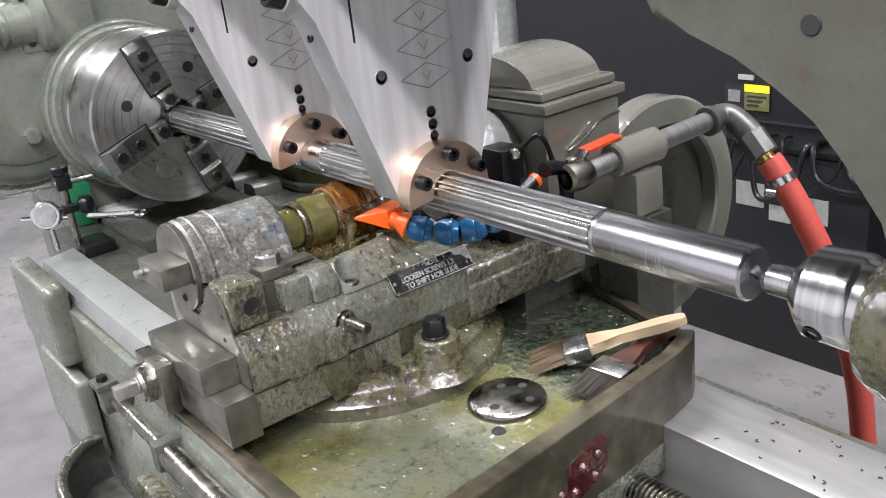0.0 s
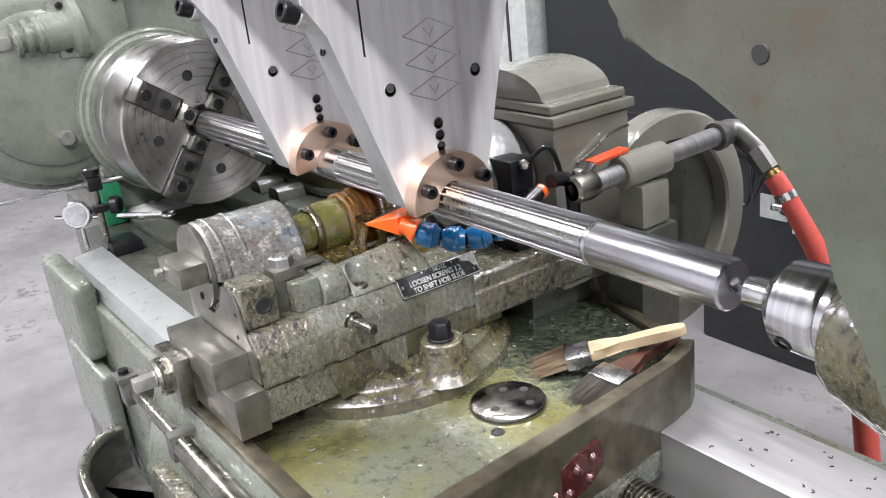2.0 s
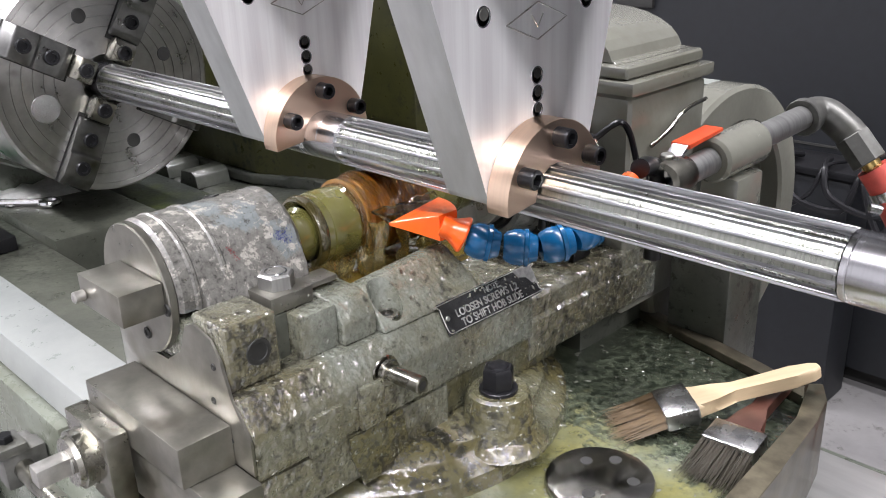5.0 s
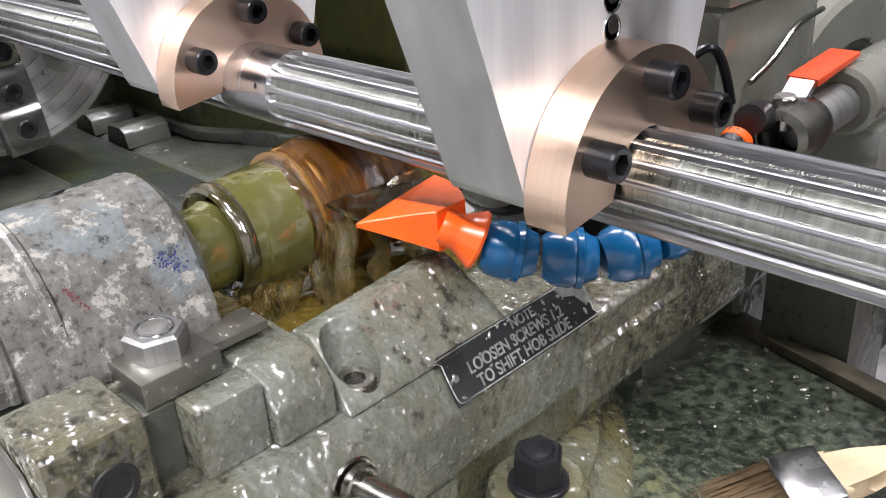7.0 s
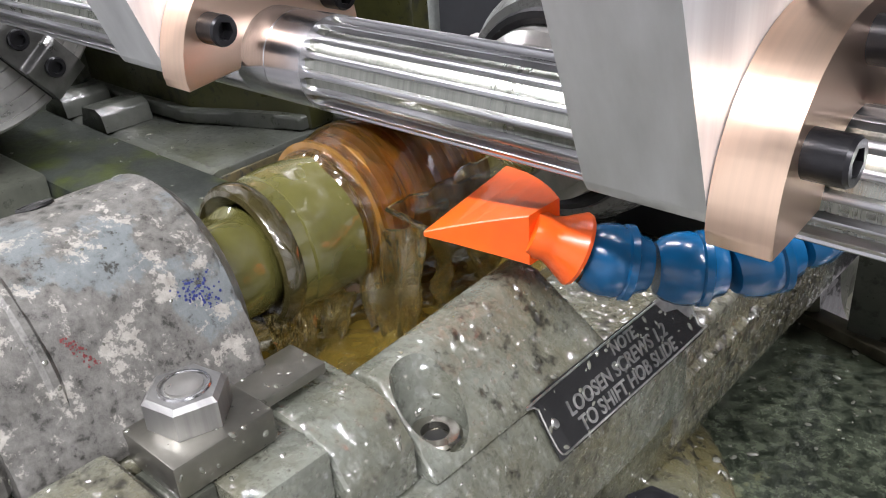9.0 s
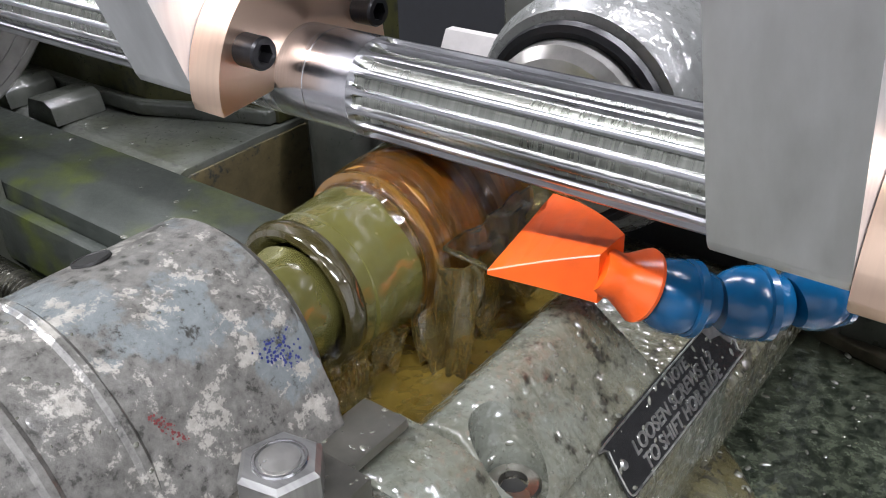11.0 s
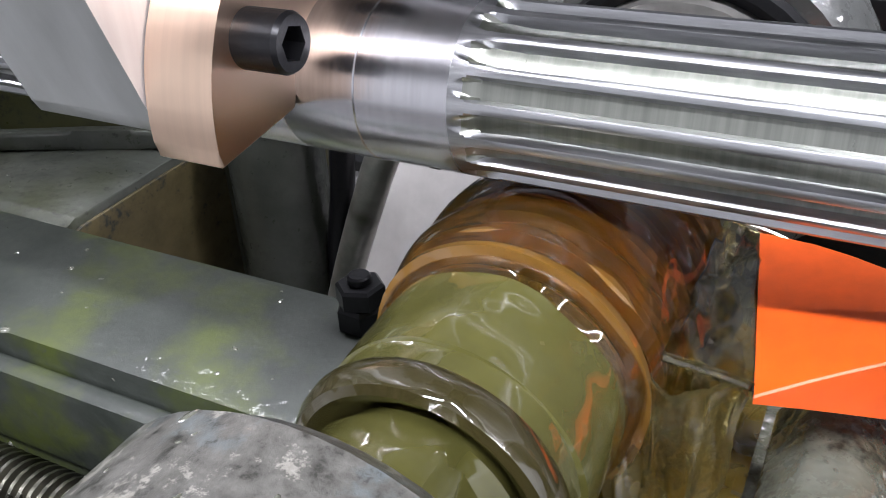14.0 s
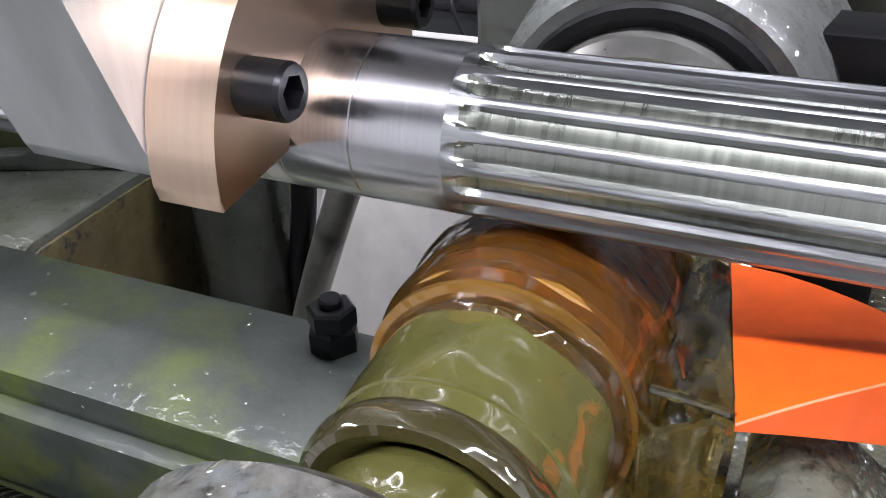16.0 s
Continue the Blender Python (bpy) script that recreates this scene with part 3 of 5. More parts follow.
th = thing("drain_cover", (0.022, 0.02, 0.8686), "round steel cover plate with four screw holes lying in the tray", "cover")
part("plate", revolve([(0, 0.042), (0.003, 0.042), (0.0055, 0.0405), (0.0062, 0.039), (0.0062, 0)], (0.0175, 0.0215, 0.8687), (0, 0, 1), 40), COVER, th)
for sx, sy in ((0.022, 0.012), (-0.020, 0.010), (0.006, -0.022), (-0.004, 0.026)):
    part("screw_hole", revolve([(0, 0.005), (0.0005, 0.0048), (0.0005, 0)], (0.0175 + sx, 0.0215 + sy, 0.8749), (0, 0, 1), 12), DARK, th)


def brush(name, at, turn, handle, bristle, label, lift):
    """A flat brush along +x, bristles at the low end."""
    th = new(name)
    th.matrix_world = pose(*at, 0, -lift, turn)
    tagged(th, label, "brush")
    prof = [(0.052, 0.018), (0.058, 0.0165), (0.072, 0.0085), (0.09, 0.0065), (0.11, 0.0070), (0.14, 0.0080), (0.156, 0.0075), (0.163, 0.004)]
    b = prism([(x, y) for x, y in prof] + [(x, -y) for x, y in prof[::-1]], 2, 0.002, 0.0135, 0.004, 3)
    part("handle", b, handle, th)
    part("ferrule", box(0.026, 0.055, -0.0215, 0.0215, 0.0, 0.0155, 0.003), FERRULE, th, "tinned steel ferrule")
    rnd = random.Random(len(name))
    b = bmesh.new()
    for k in range(170):
        y0, z0 = rnd.uniform(-0.02, 0.02), rnd.uniform(0.002, 0.0135)
        y1, z1 = y0 * 1.12 + rnd.uniform(-0.003, 0.003), z0 * 0.5 - 0.0
        x1 = -0.016 + rnd.uniform(-0.006, 0.008)
        w = 0.0011
        q = [b.verts.new(c) for c in ((0.028, y0 - w, z0), (0.028, y0 + w, z0), (0.028, y0, z0 + w * 1.6))]
        t = b.verts.new((x1, y1, max(0.0006, z1)))
        for i in range(3):
            b.faces.new([q[i], q[(i + 1) % 3], t])
    part("bristles", b, bristle, th)
    return th


brush("wooden_brush", (-0.007, 0.097, 0.8722), 50.4, WOOD, BRISTLE, "flat chip brush with pale wooden handle lying in the tray", 11.5)
brush("dark_brush", (0.0755, 0.083, 0.8695), 95, WOOD_RED, BRISTLE_DARK, "oil-soaked brush with red brown handle lying in the tray", 4)

# ---- hob head ----
hh = thing("hobbing_slide", (-0.17, 0.0, 0.8686), "oily green hob head casting bolted on the tray", "machine part")
part("swivel_base", revolve([(0, 0.168), (0.014, 0.167), (0.018, 0.163), (0.021, 0.152), (0.024, 0.149), (0.032, 0.147), (0.036, 0.140), (0.036, 0)], (-0.205, -0.005, 0.8686), (0, 0, 1), 64), GREEN_GRIMY, hh, "round swivel flange wet with oil")
part("bolt_boss", revolve([(0, 0.040), (0.008, 0.033), (0.016, 0.029), (0.036, 0.026), (0.042, 0.0245), (0.044, 0.022), (0.044, 0)], (-0.064, -0.001, 0.886), (0, 0, 1), 20), GREEN_GRIMY, hh)
hb = part("hex_bolt", hexa((-0.062, -0.003, 0.9335), (0, 0, 1), 0.022, 0.017, None, 20), BLACK, hh, "black hexagon bolt")
part("washer", revolve([(0, 0.0152), (0.0025, 0.015), (0.003, 0.0145), (0.003, 0)], (-0.062, -0.003, 0.9302), (0, 0, 1), 24), BLACK, hb)
part("bolt_crown", revolve([(0, 0.008), (0.0012, 0.0075), (0.002, 0.005), (0.002, 0)], (-0.062, -0.003, 0.9505), (0, 0, 1), 18), BLACK, hb)
part("base_block", box(-0.262, -0.0895, -0.2042, -0.03, 0.8976, 0.936, 0.003), GREEN_OILY, hh)
part("base_web", box(-0.262, -0.094, -0.031, 0.11, 0.905, 0.937, 0.003), GREEN_GRIMY, hh)
part("round_plug", revolve([(0, 0.021), (0.0015, 0.0205), (0.0015, 0.0185), (0.0005, 0.018), (0.0005, 0)], (-0.0895, -0.105, 0.914), (1, 0, 0), 32), GREEN_GRIMY, hh)
part("lower_lip", prism([(-0.13, 0.921), (-0.13, 0.936), (-0.08, 0.938), (-0.075, 0.895), (-0.12, 0.893)], 0, -0.0885, -0.086, 0.0008), GREEN_GRIMY, hh)
part("slide_body", prism([(-0.262, 0.9365), (-0.0905, 0.9365), (-0.0885, 0.940), (-0.0885, 0.9735), (-0.1005, 0.9945), (-0.122, 0.9948), (-0.262, 0.9945)], 1, -0.2035, 0.070, 0.0025, 2), GREEN_OILY, hh, "oily green slide body with worn paint")
part("slide_extension", prism([(-0.25, 0.912), (-0.094, 0.912), (-0.092, 0.915), (-0.092, 0.948), (-0.096, 0.9505), (-0.096, 0.966), (-0.10, 0.969), (-0.25, 0.969)], 1, 0.0705, 0.262, 0.002), GREEN_OILY, hh)
part("slide_end", box(-0.24, -0.12, 0.2625, 0.30, 0.91, 0.955, 0.004), STEEL_OILY, hh)
part("front_pad", box(-0.0888, -0.0835, -0.165, -0.135, 0.9385, 0.968, 0.002), GREEN_OILY, hh)
part("front_pad", box(-0.0888, -0.0835, -0.120, -0.098, 0.9385, 0.972, 0.002), GREEN_OILY, hh)
st = part("stud", rod((-0.092, -0.0935, 0.975), (-0.054, -0.089, 0.974), 0.0064, 18), STEEL_OILY, hh, "bright hexagon socket stud")
part("socket", hexa((-0.0545, -0.0890, 0.974), (1, 0.1, 0), 0.0068, 0.0008), DARK, st)
part("lock_ring", rod((-0.0872, -0.0929, 0.9748), (-0.082, -0.0923, 0.9747), 0.0098, 18), STEEL_OILY, st)
part("spot_face", revolve([(0, 0.012), (0.0012, 0.0115), (0.0012, 0)], (-0.0887, -0.0925, 0.974), (1, 0, 0), 20), STEEL_OILY, hh)

# gib block and square-ended adjusting screw
part("gib_block", box(-0.240, -0.110, -0.2445, -0.2060, 0.9443, 0.974, 0.0012), STEEL_GIB, hh, "ground steel gib block")
part("gib_step", box(-0.262, -0.0795, -0.2400, -0.2060, 0.8978, 0.9440, 0.0012), STEEL_GIB, hh, "bare steel step below the gib")
part("cylinder_block", box(-0.243, -0.180, -0.262, -0.2447, 0.903, 0.958, 0.002), STEEL_OILY, hh)
a = part("adjusting_screw", revolve([(0, 0), (0, 0.02), (0.003, 0.0215), (0.018, 0.0215), (0.0185, 0.019), (0.022, 0.018), (0.022, 0)], (-0.216, -0.2527, 0.931), (0, -1, 0), 28), STEEL_OILY, hh)
part("square_end", box(-0.2228, -0.2092, -0.2985, -0.2745, 0.9245, 0.938, 0.001), STEEL, a, "bright square end")
part("neck", rod((-0.216, -0.2745, 0.931), (-0.216, -0.276, 0.931), 0.009), STEEL, a)

# upper bearing bracket and cap
part("end_plate", prism([(-0.257, 0.9443), (-0.0885, 0.9443), (-0.0885, 0.971), (-0.106, 0.993), (-0.113, 1.018), (-0.122, 1.031), (-0.142, 1.036), (-0.154, 1.030), (-0.164, 1.008), (-0.185, 0.9945), (-0.215, 0.9935), (-0.24, 1.008), (-0.257, 1.03)], 1, -0.2058, -0.2037, 0.0005), STEEL_GIB, hh, "grey steel end plate")
part("end_disc", revolve([(0, 0), (0, 0.0450), (0.0015, 0.0465), (0.006, 0.0465), (0.007, 0.0455), (0.007, 0)], (-0.2075, -0.2030, 1.0432), (0, -1, 0), 48), STEEL_GIB, hh, "round steel end disc with screws")
for sx, sz in ((-0.165, 1.040), (-0.200, 1.012)):
    part("plate_screw", revolve([(0, 0.0045), (0.0012, 0.0042), (0.0012, 0.0026), (0.0003, 0.0024), (0.0003, 0)], (sx, -0.2099, sz), (0, -1, 0), 14), DARK, hh)
for sx, sz in ((-0.122, 1.012), (-0.128, 0.985), (-0.112, 0.962)):
    part("plate_screw", revolve([(0, 0.0026), (0.0008, 0.0024), (0.0008, 0.0014), (0.0002, 0.0012), (0.0002, 0)], (sx, -0.2057, sz), (0, -1, 0), 12), DARK, hh)
part("clamp_block", box(-0.226, -0.166, -0.2405, -0.2102, 1.037, 1.0595, 0.0012), STEEL_GIB, hh, "rectangular ground steel clamp")
part("clamp_stud", rod((-0.218, -0.2405, 1.046), (-0.218, -0.249, 1.046), 0.004), STEEL, hh)
part("bracket", box(-0.262, -0.150, -0.203, -0.098, 0.9948, 1.0295, 0.003), GREEN_OILY, hh)
part("hole_block", box(-0.1495, -0.1095, -0.2032, -0.163, 0.9948, 1.041, 0.004, 3), GREEN_OILY, hh)
part("lug_hole", revolve([(0, 0.0095), (0.001, 0.009), (0.001, 0.0065), (0.0003, 0.006), (0.0003, 0)], (-0.1096, -0.1795, 1.017), (1, 0, 0), 20), DARK, hh)
# Slot back painted darker than its casting, for the deep shade there.
part("slot_back", box(-0.149, -0.126, -0.1628, -0.1445, 0.9946, 1.0272, 0.001), GREEN_DARK, hh)
part("guide_block", box(-0.1495, -0.1115, -0.1443, -0.1135, 0.9947, 1.0268, 0.002), GREEN_OILY, hh)
part("guide_strip", box(-0.1568, -0.1385, -0.1203, -0.0905, 1.0302, 1.0345, 0.001), STEEL_GIB, hh, "steel strip beside the cap")
part("wedge_block", prism([(-0.152, 0.9946), (-0.106, 0.9946), (-0.1065, 1.012), (-0.1145, 1.0235), (-0.125, 1.0265), (-0.152, 1.027)], 1, -0.1130, -0.0825, 0.0028, 3), GREEN_OILY, hh)

cap = part("bearing_cap", revolve([(0, 0), (0, 0.045), (0.003, 0.0472), (0.011, 0.0472), (0.0125, 0.0482), (0.0145, 0.0482), (0.016, 0.0470), (0.034, 0.0470), (0.0355, 0.0480), (0.0375, 0.0480), (0.039, 0.0462), (0.099, 0.0462), (0.1035, 0.042), (0.1035, 0.02)], (-0.2075, -0.2028, 1.0432), (0, 1, 0), 30, None, -100, 100, (0, 0, 1)), CAST_WORN, hh, "half-round bearing cap with flaking grey paint")
part("cap_foot", prism([(-0.190, 1.0297), (-0.1535, 1.0297), (-0.1525, 1.0345), (-0.1555, 1.042), (-0.1625, 1.056), (-0.1695, 1.0705), (-0.1775, 1.080), (-0.190, 1.085)], 1, -0.1865, -0.1035, 0.003, 3), CAST_WORN, cap)
part("cap_foot", prism([(-0.257, 1.0297), (-0.242, 1.0297), (-0.242, 1.07), (-0.25, 1.062), (-0.2558, 1.046)], 1, -0.1915, -0.1055, 0.002), CAST_WORN, cap)
part("oil_hole", revolve([(0, 0.0062), (0.0009, 0.006), (0.0009, 0.0054), (0.0006, 0.0052), (0.0006, 0)], (-0.2205, -0.137, 1.0875), (-0.28, 0, 0.96), 20), DARK, cap)
rnd = random.Random(5)


def smudge(count, ang0, ang1, y0, y1, wide, big, material, label):
    """Small flat dabs of marker along a line on the round cap."""
    b = None
    for k in range(count):
        u = rnd.random()
        ang = radians(ang0 + (ang1 - ang0) * u + rnd.gauss(0, wide * 900))
        y = y0 + (y1 - y0) * u + rnd.gauss(0, wide)
        c = Vector((-0.2075 + 0.0463 * math.sin(ang), y, 1.0432 + 0.0463 * math.cos(ang)))
        q = rnd.uniform(0.3, 1.0) * big
        b = revolve([(0, q), (0.00015, q * 0.8), (0.00015, 0)], c, (math.sin(ang), 0, math.cos(ang)), 6, b)
    return tagged(part("marker_smudge", b, material, cap, label), kind="stuff")


MARK_BLUE, MARK_RED = plain("blue_marker", (0.02, 0.03, 0.13), 0.4), plain("red_marker", (0.14, 0.03, 0.03), 0.5)
smudge(130, 52, 72, -0.119, -0.113, 0.0028, 0.0006, MARK_BLUE, "smudged blue marker")
smudge(70, 38, 54, -0.175, -0.15, 0.0012, 0.0006, MARK_BLUE, "smudged blue marker")
smudge(120, 50, 80, -0.162, -0.150, 0.0009, 0.0005, MARK_RED, "smudged red marker line")
cl = part("nut_plate", box(-0.1605, -0.1270, -0.1555, -0.1205, 1.0275, 1.0395, 0.0012), STEEL_GIB, hh, "oil-stained steel strap under the cap nut")
nt_ = part("cap_nut", hexa((-0.1445, -0.138, 1.0396), (0, 0, 1), 0.0225, 0.0105, None, 27), GALV, hh, "zinc-grey hexagon cap nut")
part("stud_end", revolve([(0, 0.006), (0.001, 0.0058), (0.0015, 0.004), (0.0015, 0)], (-0.1445, -0.138, 1.0500), (0, 0, 1), 18), STEEL, nt_)
part("nut_ring", torus((-0.1445, -0.138, 1.0502), (0, 0, 1), 0.0074, 0.0007, 22, 6), STEEL_BRIGHT, nt_)
part("cap_nut", hexa((-0.252, -0.15, 1.034), (0, 0, 1), 0.021, 0.0115, None, 5), STEEL, hh, "zinc-grey hexagon cap nut")

# pillar with oval recess beside the label
b = prism([(-0.150, 0.9946), (-0.0995, 0.9946), (-0.101, 0.9985), (-0.127, 1.0275), (-0.131, 1.0295), (-0.141, 1.0285), (-0.150, 1.018)], 1, -0.0815, 0.021, 0.0022, 3)
for v in b.verts:
    if v.co.y < -0.07 and v.co.z > 1.0:
        v.co.z -= (v.co.z - 1.0) * 0.22
        v.co.y += (v.co.z - 1.0) * 0.2
    if v.co.y > 0 and v.co.z > 1.0:
        v.co.y -= (v.co.z - 1.0) * 0.35


def carve(b, tool):
    """The mesh b with the closed mesh tool cut out of it."""
    obs = []
    for k in (b, tool):
        me = bpy.data.meshes.new("carving")
        bmesh.ops.recalc_face_normals(k, faces=k.faces[:])
        k.to_mesh(me)
        obs.append(bpy.data.objects.new("carving", me))
        scene.collection.objects.link(obs[-1])
    md = obs[0].modifiers.new("cut", "BOOLEAN")
    md.object, md.operation, md.solver = obs[1], "DIFFERENCE", "EXACT"
    bpy.context.view_layer.update()
    me = bpy.data.meshes.new_from_object(obs[0].evaluated_get(bpy.context.evaluated_depsgraph_get()))
    out = bmesh.new()
    out.from_mesh(me)
    for ob in obs:
        bpy.data.objects.remove(ob)
    bpy.data.meshes.remove(me)
    return out


b = carve(b, revolve([(0, 0), (0, 0.0118), (0.06, 0.0128), (0.06, 0)], (-0.1135, -0.0660, 0.9965), (-0.20, 0.05, 1), 40))
pil = part("pillar", b, GREEN_OILY, hh, "sloping green pillar wet with oil")
rs = part("recess_screw", revolve([(0, 0.0098), (0.0045, 0.0098), (0.0055, 0.0088), (0.0055, 0.0052), (0.0025, 0.0048), (0.0025, 0)], (-0.1140, -0.0665, 0.9966), (0, 0, 1), 22), STEEL_OILY, pil)
part("screw_socket", hexa((-0.1140, -0.0665, 0.9988), (0, 0, 1), 0.0085, 0.0006), DARK, rs)

# label on the chamfer
lab = thing("instruction_label", (-0.095, 0.02, 0.9835), "black metal instruction plate with raised lettering riveted on the casting", "label")
LN = Vector((0.02, 0, 0.0125)).normalized()
LU = Vector((-0.0125, 0, 0.02)).normalized()
LM = Matrix(((0, LU.x, LN.x, -0.0946), (1, LU.y, LN.y, 0.0245), (0, LU.z, LN.z, 0.9876), (0, 0, 0, 1))) @ Matrix.Diagonal((1.05, 1.2, 1, 1))


def on_label(b):
    bmesh.ops.transform(b, matrix=LM, verts=b.verts)
    return b


part("plate", on_label(box(-0.0515, 0.0515, -0.0108, 0.0108, 0.0006, 0.0016, 0.0004)), PLATE_BLACK, lab, "black enamelled plate")
part("border", on_label(pipe(smooth_path([(-0.048, -0.0098, 0.0017), (0.048, -0.0098, 0.0017), (0.0505, -0.007, 0.0017), (0.0505, 0.007, 0.0017), (0.048, 0.0098, 0.0017), (-0.048, 0.0098, 0.0017), (-0.0505, 0.007, 0.0017), (-0.0505, -0.007, 0.0017), (-0.048, -0.0098, 0.0017)], 4), 0.0004, 6)), PLATE_METAL, lab, "raised bright border")
part("rivet", on_label(revolve([(0, 0.0018), (0.001, 0.0014), (0.0013, 0)], (-0.0465, 0.0, 0.0016), (0, 0, 1), 12)), PLATE_METAL, lab)
part("worn_corner", on_label(prism([(0.030, 0.0109), (0.0517, 0.0109), (0.0517, -0.004), (0.046, -0.002), (0.042, 0.003), (0.034, 0.005)], 2, 0.0014, 0.0019, 0)), PLATE_METAL, lab, "bare worn corner of the plate")


def lettering(text, x, y, size, parent):
    c = bpy.data.curves.new("lettering", "FONT")
    c.body, c.size, c.extrude, c.align_x = text, size, 0.0002, "CENTER"
    c.offset = 0.00012
    tmp = bpy.data.objects.new("lettering", c)
    scene.collection.objects.link(tmp)
    bpy.context.view_layer.update()
    me = bpy.data.meshes.new_from_object(tmp.evaluated_get(bpy.context.evaluated_depsgraph_get()))
    bpy.data.objects.remove(tmp)
    b = bmesh.new()
    b.from_mesh(me)
    bpy.data.meshes.remove(me)
    bmesh.ops.translate(b, verts=b.verts, vec=(x, y, 0.0018))
    on_label(b)
    return part("lettering", b, PLATE_METAL, parent, "raised bright lettering", smooth=False)


lettering("NOTE", 0.004, 0.0048, 0.0062, lab)
lettering("LOOSEN SCREWS 1,2", -0.004, -0.0018, 0.0072, lab)
lettering("TO SHIFT HOB SLIDE", -0.002, -0.0084, 0.0072, lab)

# pooled oil under the hob
b = bmesh.new()
grid = [[b.verts.new((-0.262 + 0.1085 * i / 40, -0.0965 + 0.1655 * j / 60, 1.0020 + 0.003 * noise.noise(Vector((i * 0.22, j * 0.12, 2.0))) + 0.0014 * noise.noise(Vector((i * 0.8, j * 0.8, 5.0))))) for j in range(61)] for i in range(41)]
for p, q in zip(grid, grid[1:]):
    for j in range(60):
        b.faces.new([p[j], q[j], q[j + 1], p[j + 1]])
base = bmesh.ops.extrude_face_region(b, geom=b.faces[:])
for v in [g for g in base["geom"] if isinstance(g, bmesh.types.BMVert)]:
    v.co.z = 0.995
bmesh.ops.recalc_face_normals(b, faces=b.faces[:])
lone("oil_pool", b, OIL_POOL, "amber cutting oil pooled under the hob", "oil")

# ---- hob and arbor ----
HX, HZ = -0.2065, 1.0435
hob = thing("hob_arbor", (HX, 0, HZ), "rotating hob on its arbor under a film of cutting oil", "cutter")
b = bmesh.new()
prof = [(-0.030, 0.0)]
for k in range(9):
    y = -0.030 + k * 0.0075
    prof += [(y, 0.0340), (y + 0.002, 0.0340), (y + 0.0037, 0.0312), (y + 0.0058, 0.0312)]
part("hob", revolve(prof + [(0.0375, 0.0340), (0.0375, 0)], (HX, 0, HZ), (0, 1, 0), 48, b), HOB, hob, "brown oil-covered hob")
part("spacer_collar", revolve([(-0.067, 0), (-0.067, 0.0255), (-0.0655, 0.0285), (-0.056, 0.0288), (-0.034, 0.0296), (-0.031, 0.029), (-0.031, 0)], (HX, 0, HZ), (0, 1, 0), 48), OLIVE, hob, "olive oil-wet spacer collar")
part("collar_lip", revolve([(-0.068, 0.02), (-0.0722, 0.0245), (-0.0735, 0.0265), (-0.0728, 0.0285), (-0.0705, 0.0299), (-0.0675, 0.0302), (-0.065, 0.0292), (-0.065, 0.02)], (HX, 0, HZ), (0, 1, 0), 110), LIP, hob, "dark oily lip of the collar")
b = revolve([(-0.0995, 0), (-0.0995, 0.0205), (-0.097, 0.0232), (-0.076, 0.0236), (-0.0725, 0.022), (-0.0672, 0.020), (-0.0672, 0)], (HX, 0, HZ), (0, 1, 0), 48)
for v in b.verts:
    if v.co.y < -0.074:
        v.co.x = HX + max(-0.0185, min(0.0185, v.co.x - HX))
part("arbor_nut", b, OLIVE, hob, "oil-wet arbor nut with two wrench flats")
part("far_collar", revolve([(0.038, 0), (0.038, 0.029), (0.075, 0.029), (0.077, 0.027), (0.11, 0.024), (0.11, 0)], (HX, 0, HZ), (0, 1, 0), 36), OLIVE, hob)


def lumpy(b, amount, scale, seed):
    for v in b.verts:
        v.co += v.normal * (noise.noise(v.co * scale + Vector((seed, 0, 0))) * amount)
    return b


def film(y0, y1, r0, r1, seed, a0, a1):
    prof = []
    for k in range(21):
        u = k / 20
        swell = min(1, u / 0.3) ** 0.7
        prof.append((y0 + (y1 - y0) * u, r0 + (r1 - r0) * swell - (0.003 if k in (0, 20) else 0)))
    b = revolve(prof, (HX, 0, HZ), (0, 1, 0), 90, None, a0, a1, (0, 0, 1))
    b.normal_update()
    return lumpy(b, 0.0022 if r1 > 0.033 else 0.0010, 55, seed)


oil_a = thing("oil_film", (HX, 0, HZ), "rippling amber oil clinging to the turning hob", "oil")
part("film", film(-0.037, 0.036, 0.0296, 0.0362, 3, -100, 140), HOB_OIL, oil_a)
oil_b = thing("oil_film", (HX, 0, HZ), "thin oil sheet round the spacer collar", "oil")
part("film", film(-0.060, -0.033, 0.0292, 0.0300, 9, -120, 130), OLIVE, oil_b)


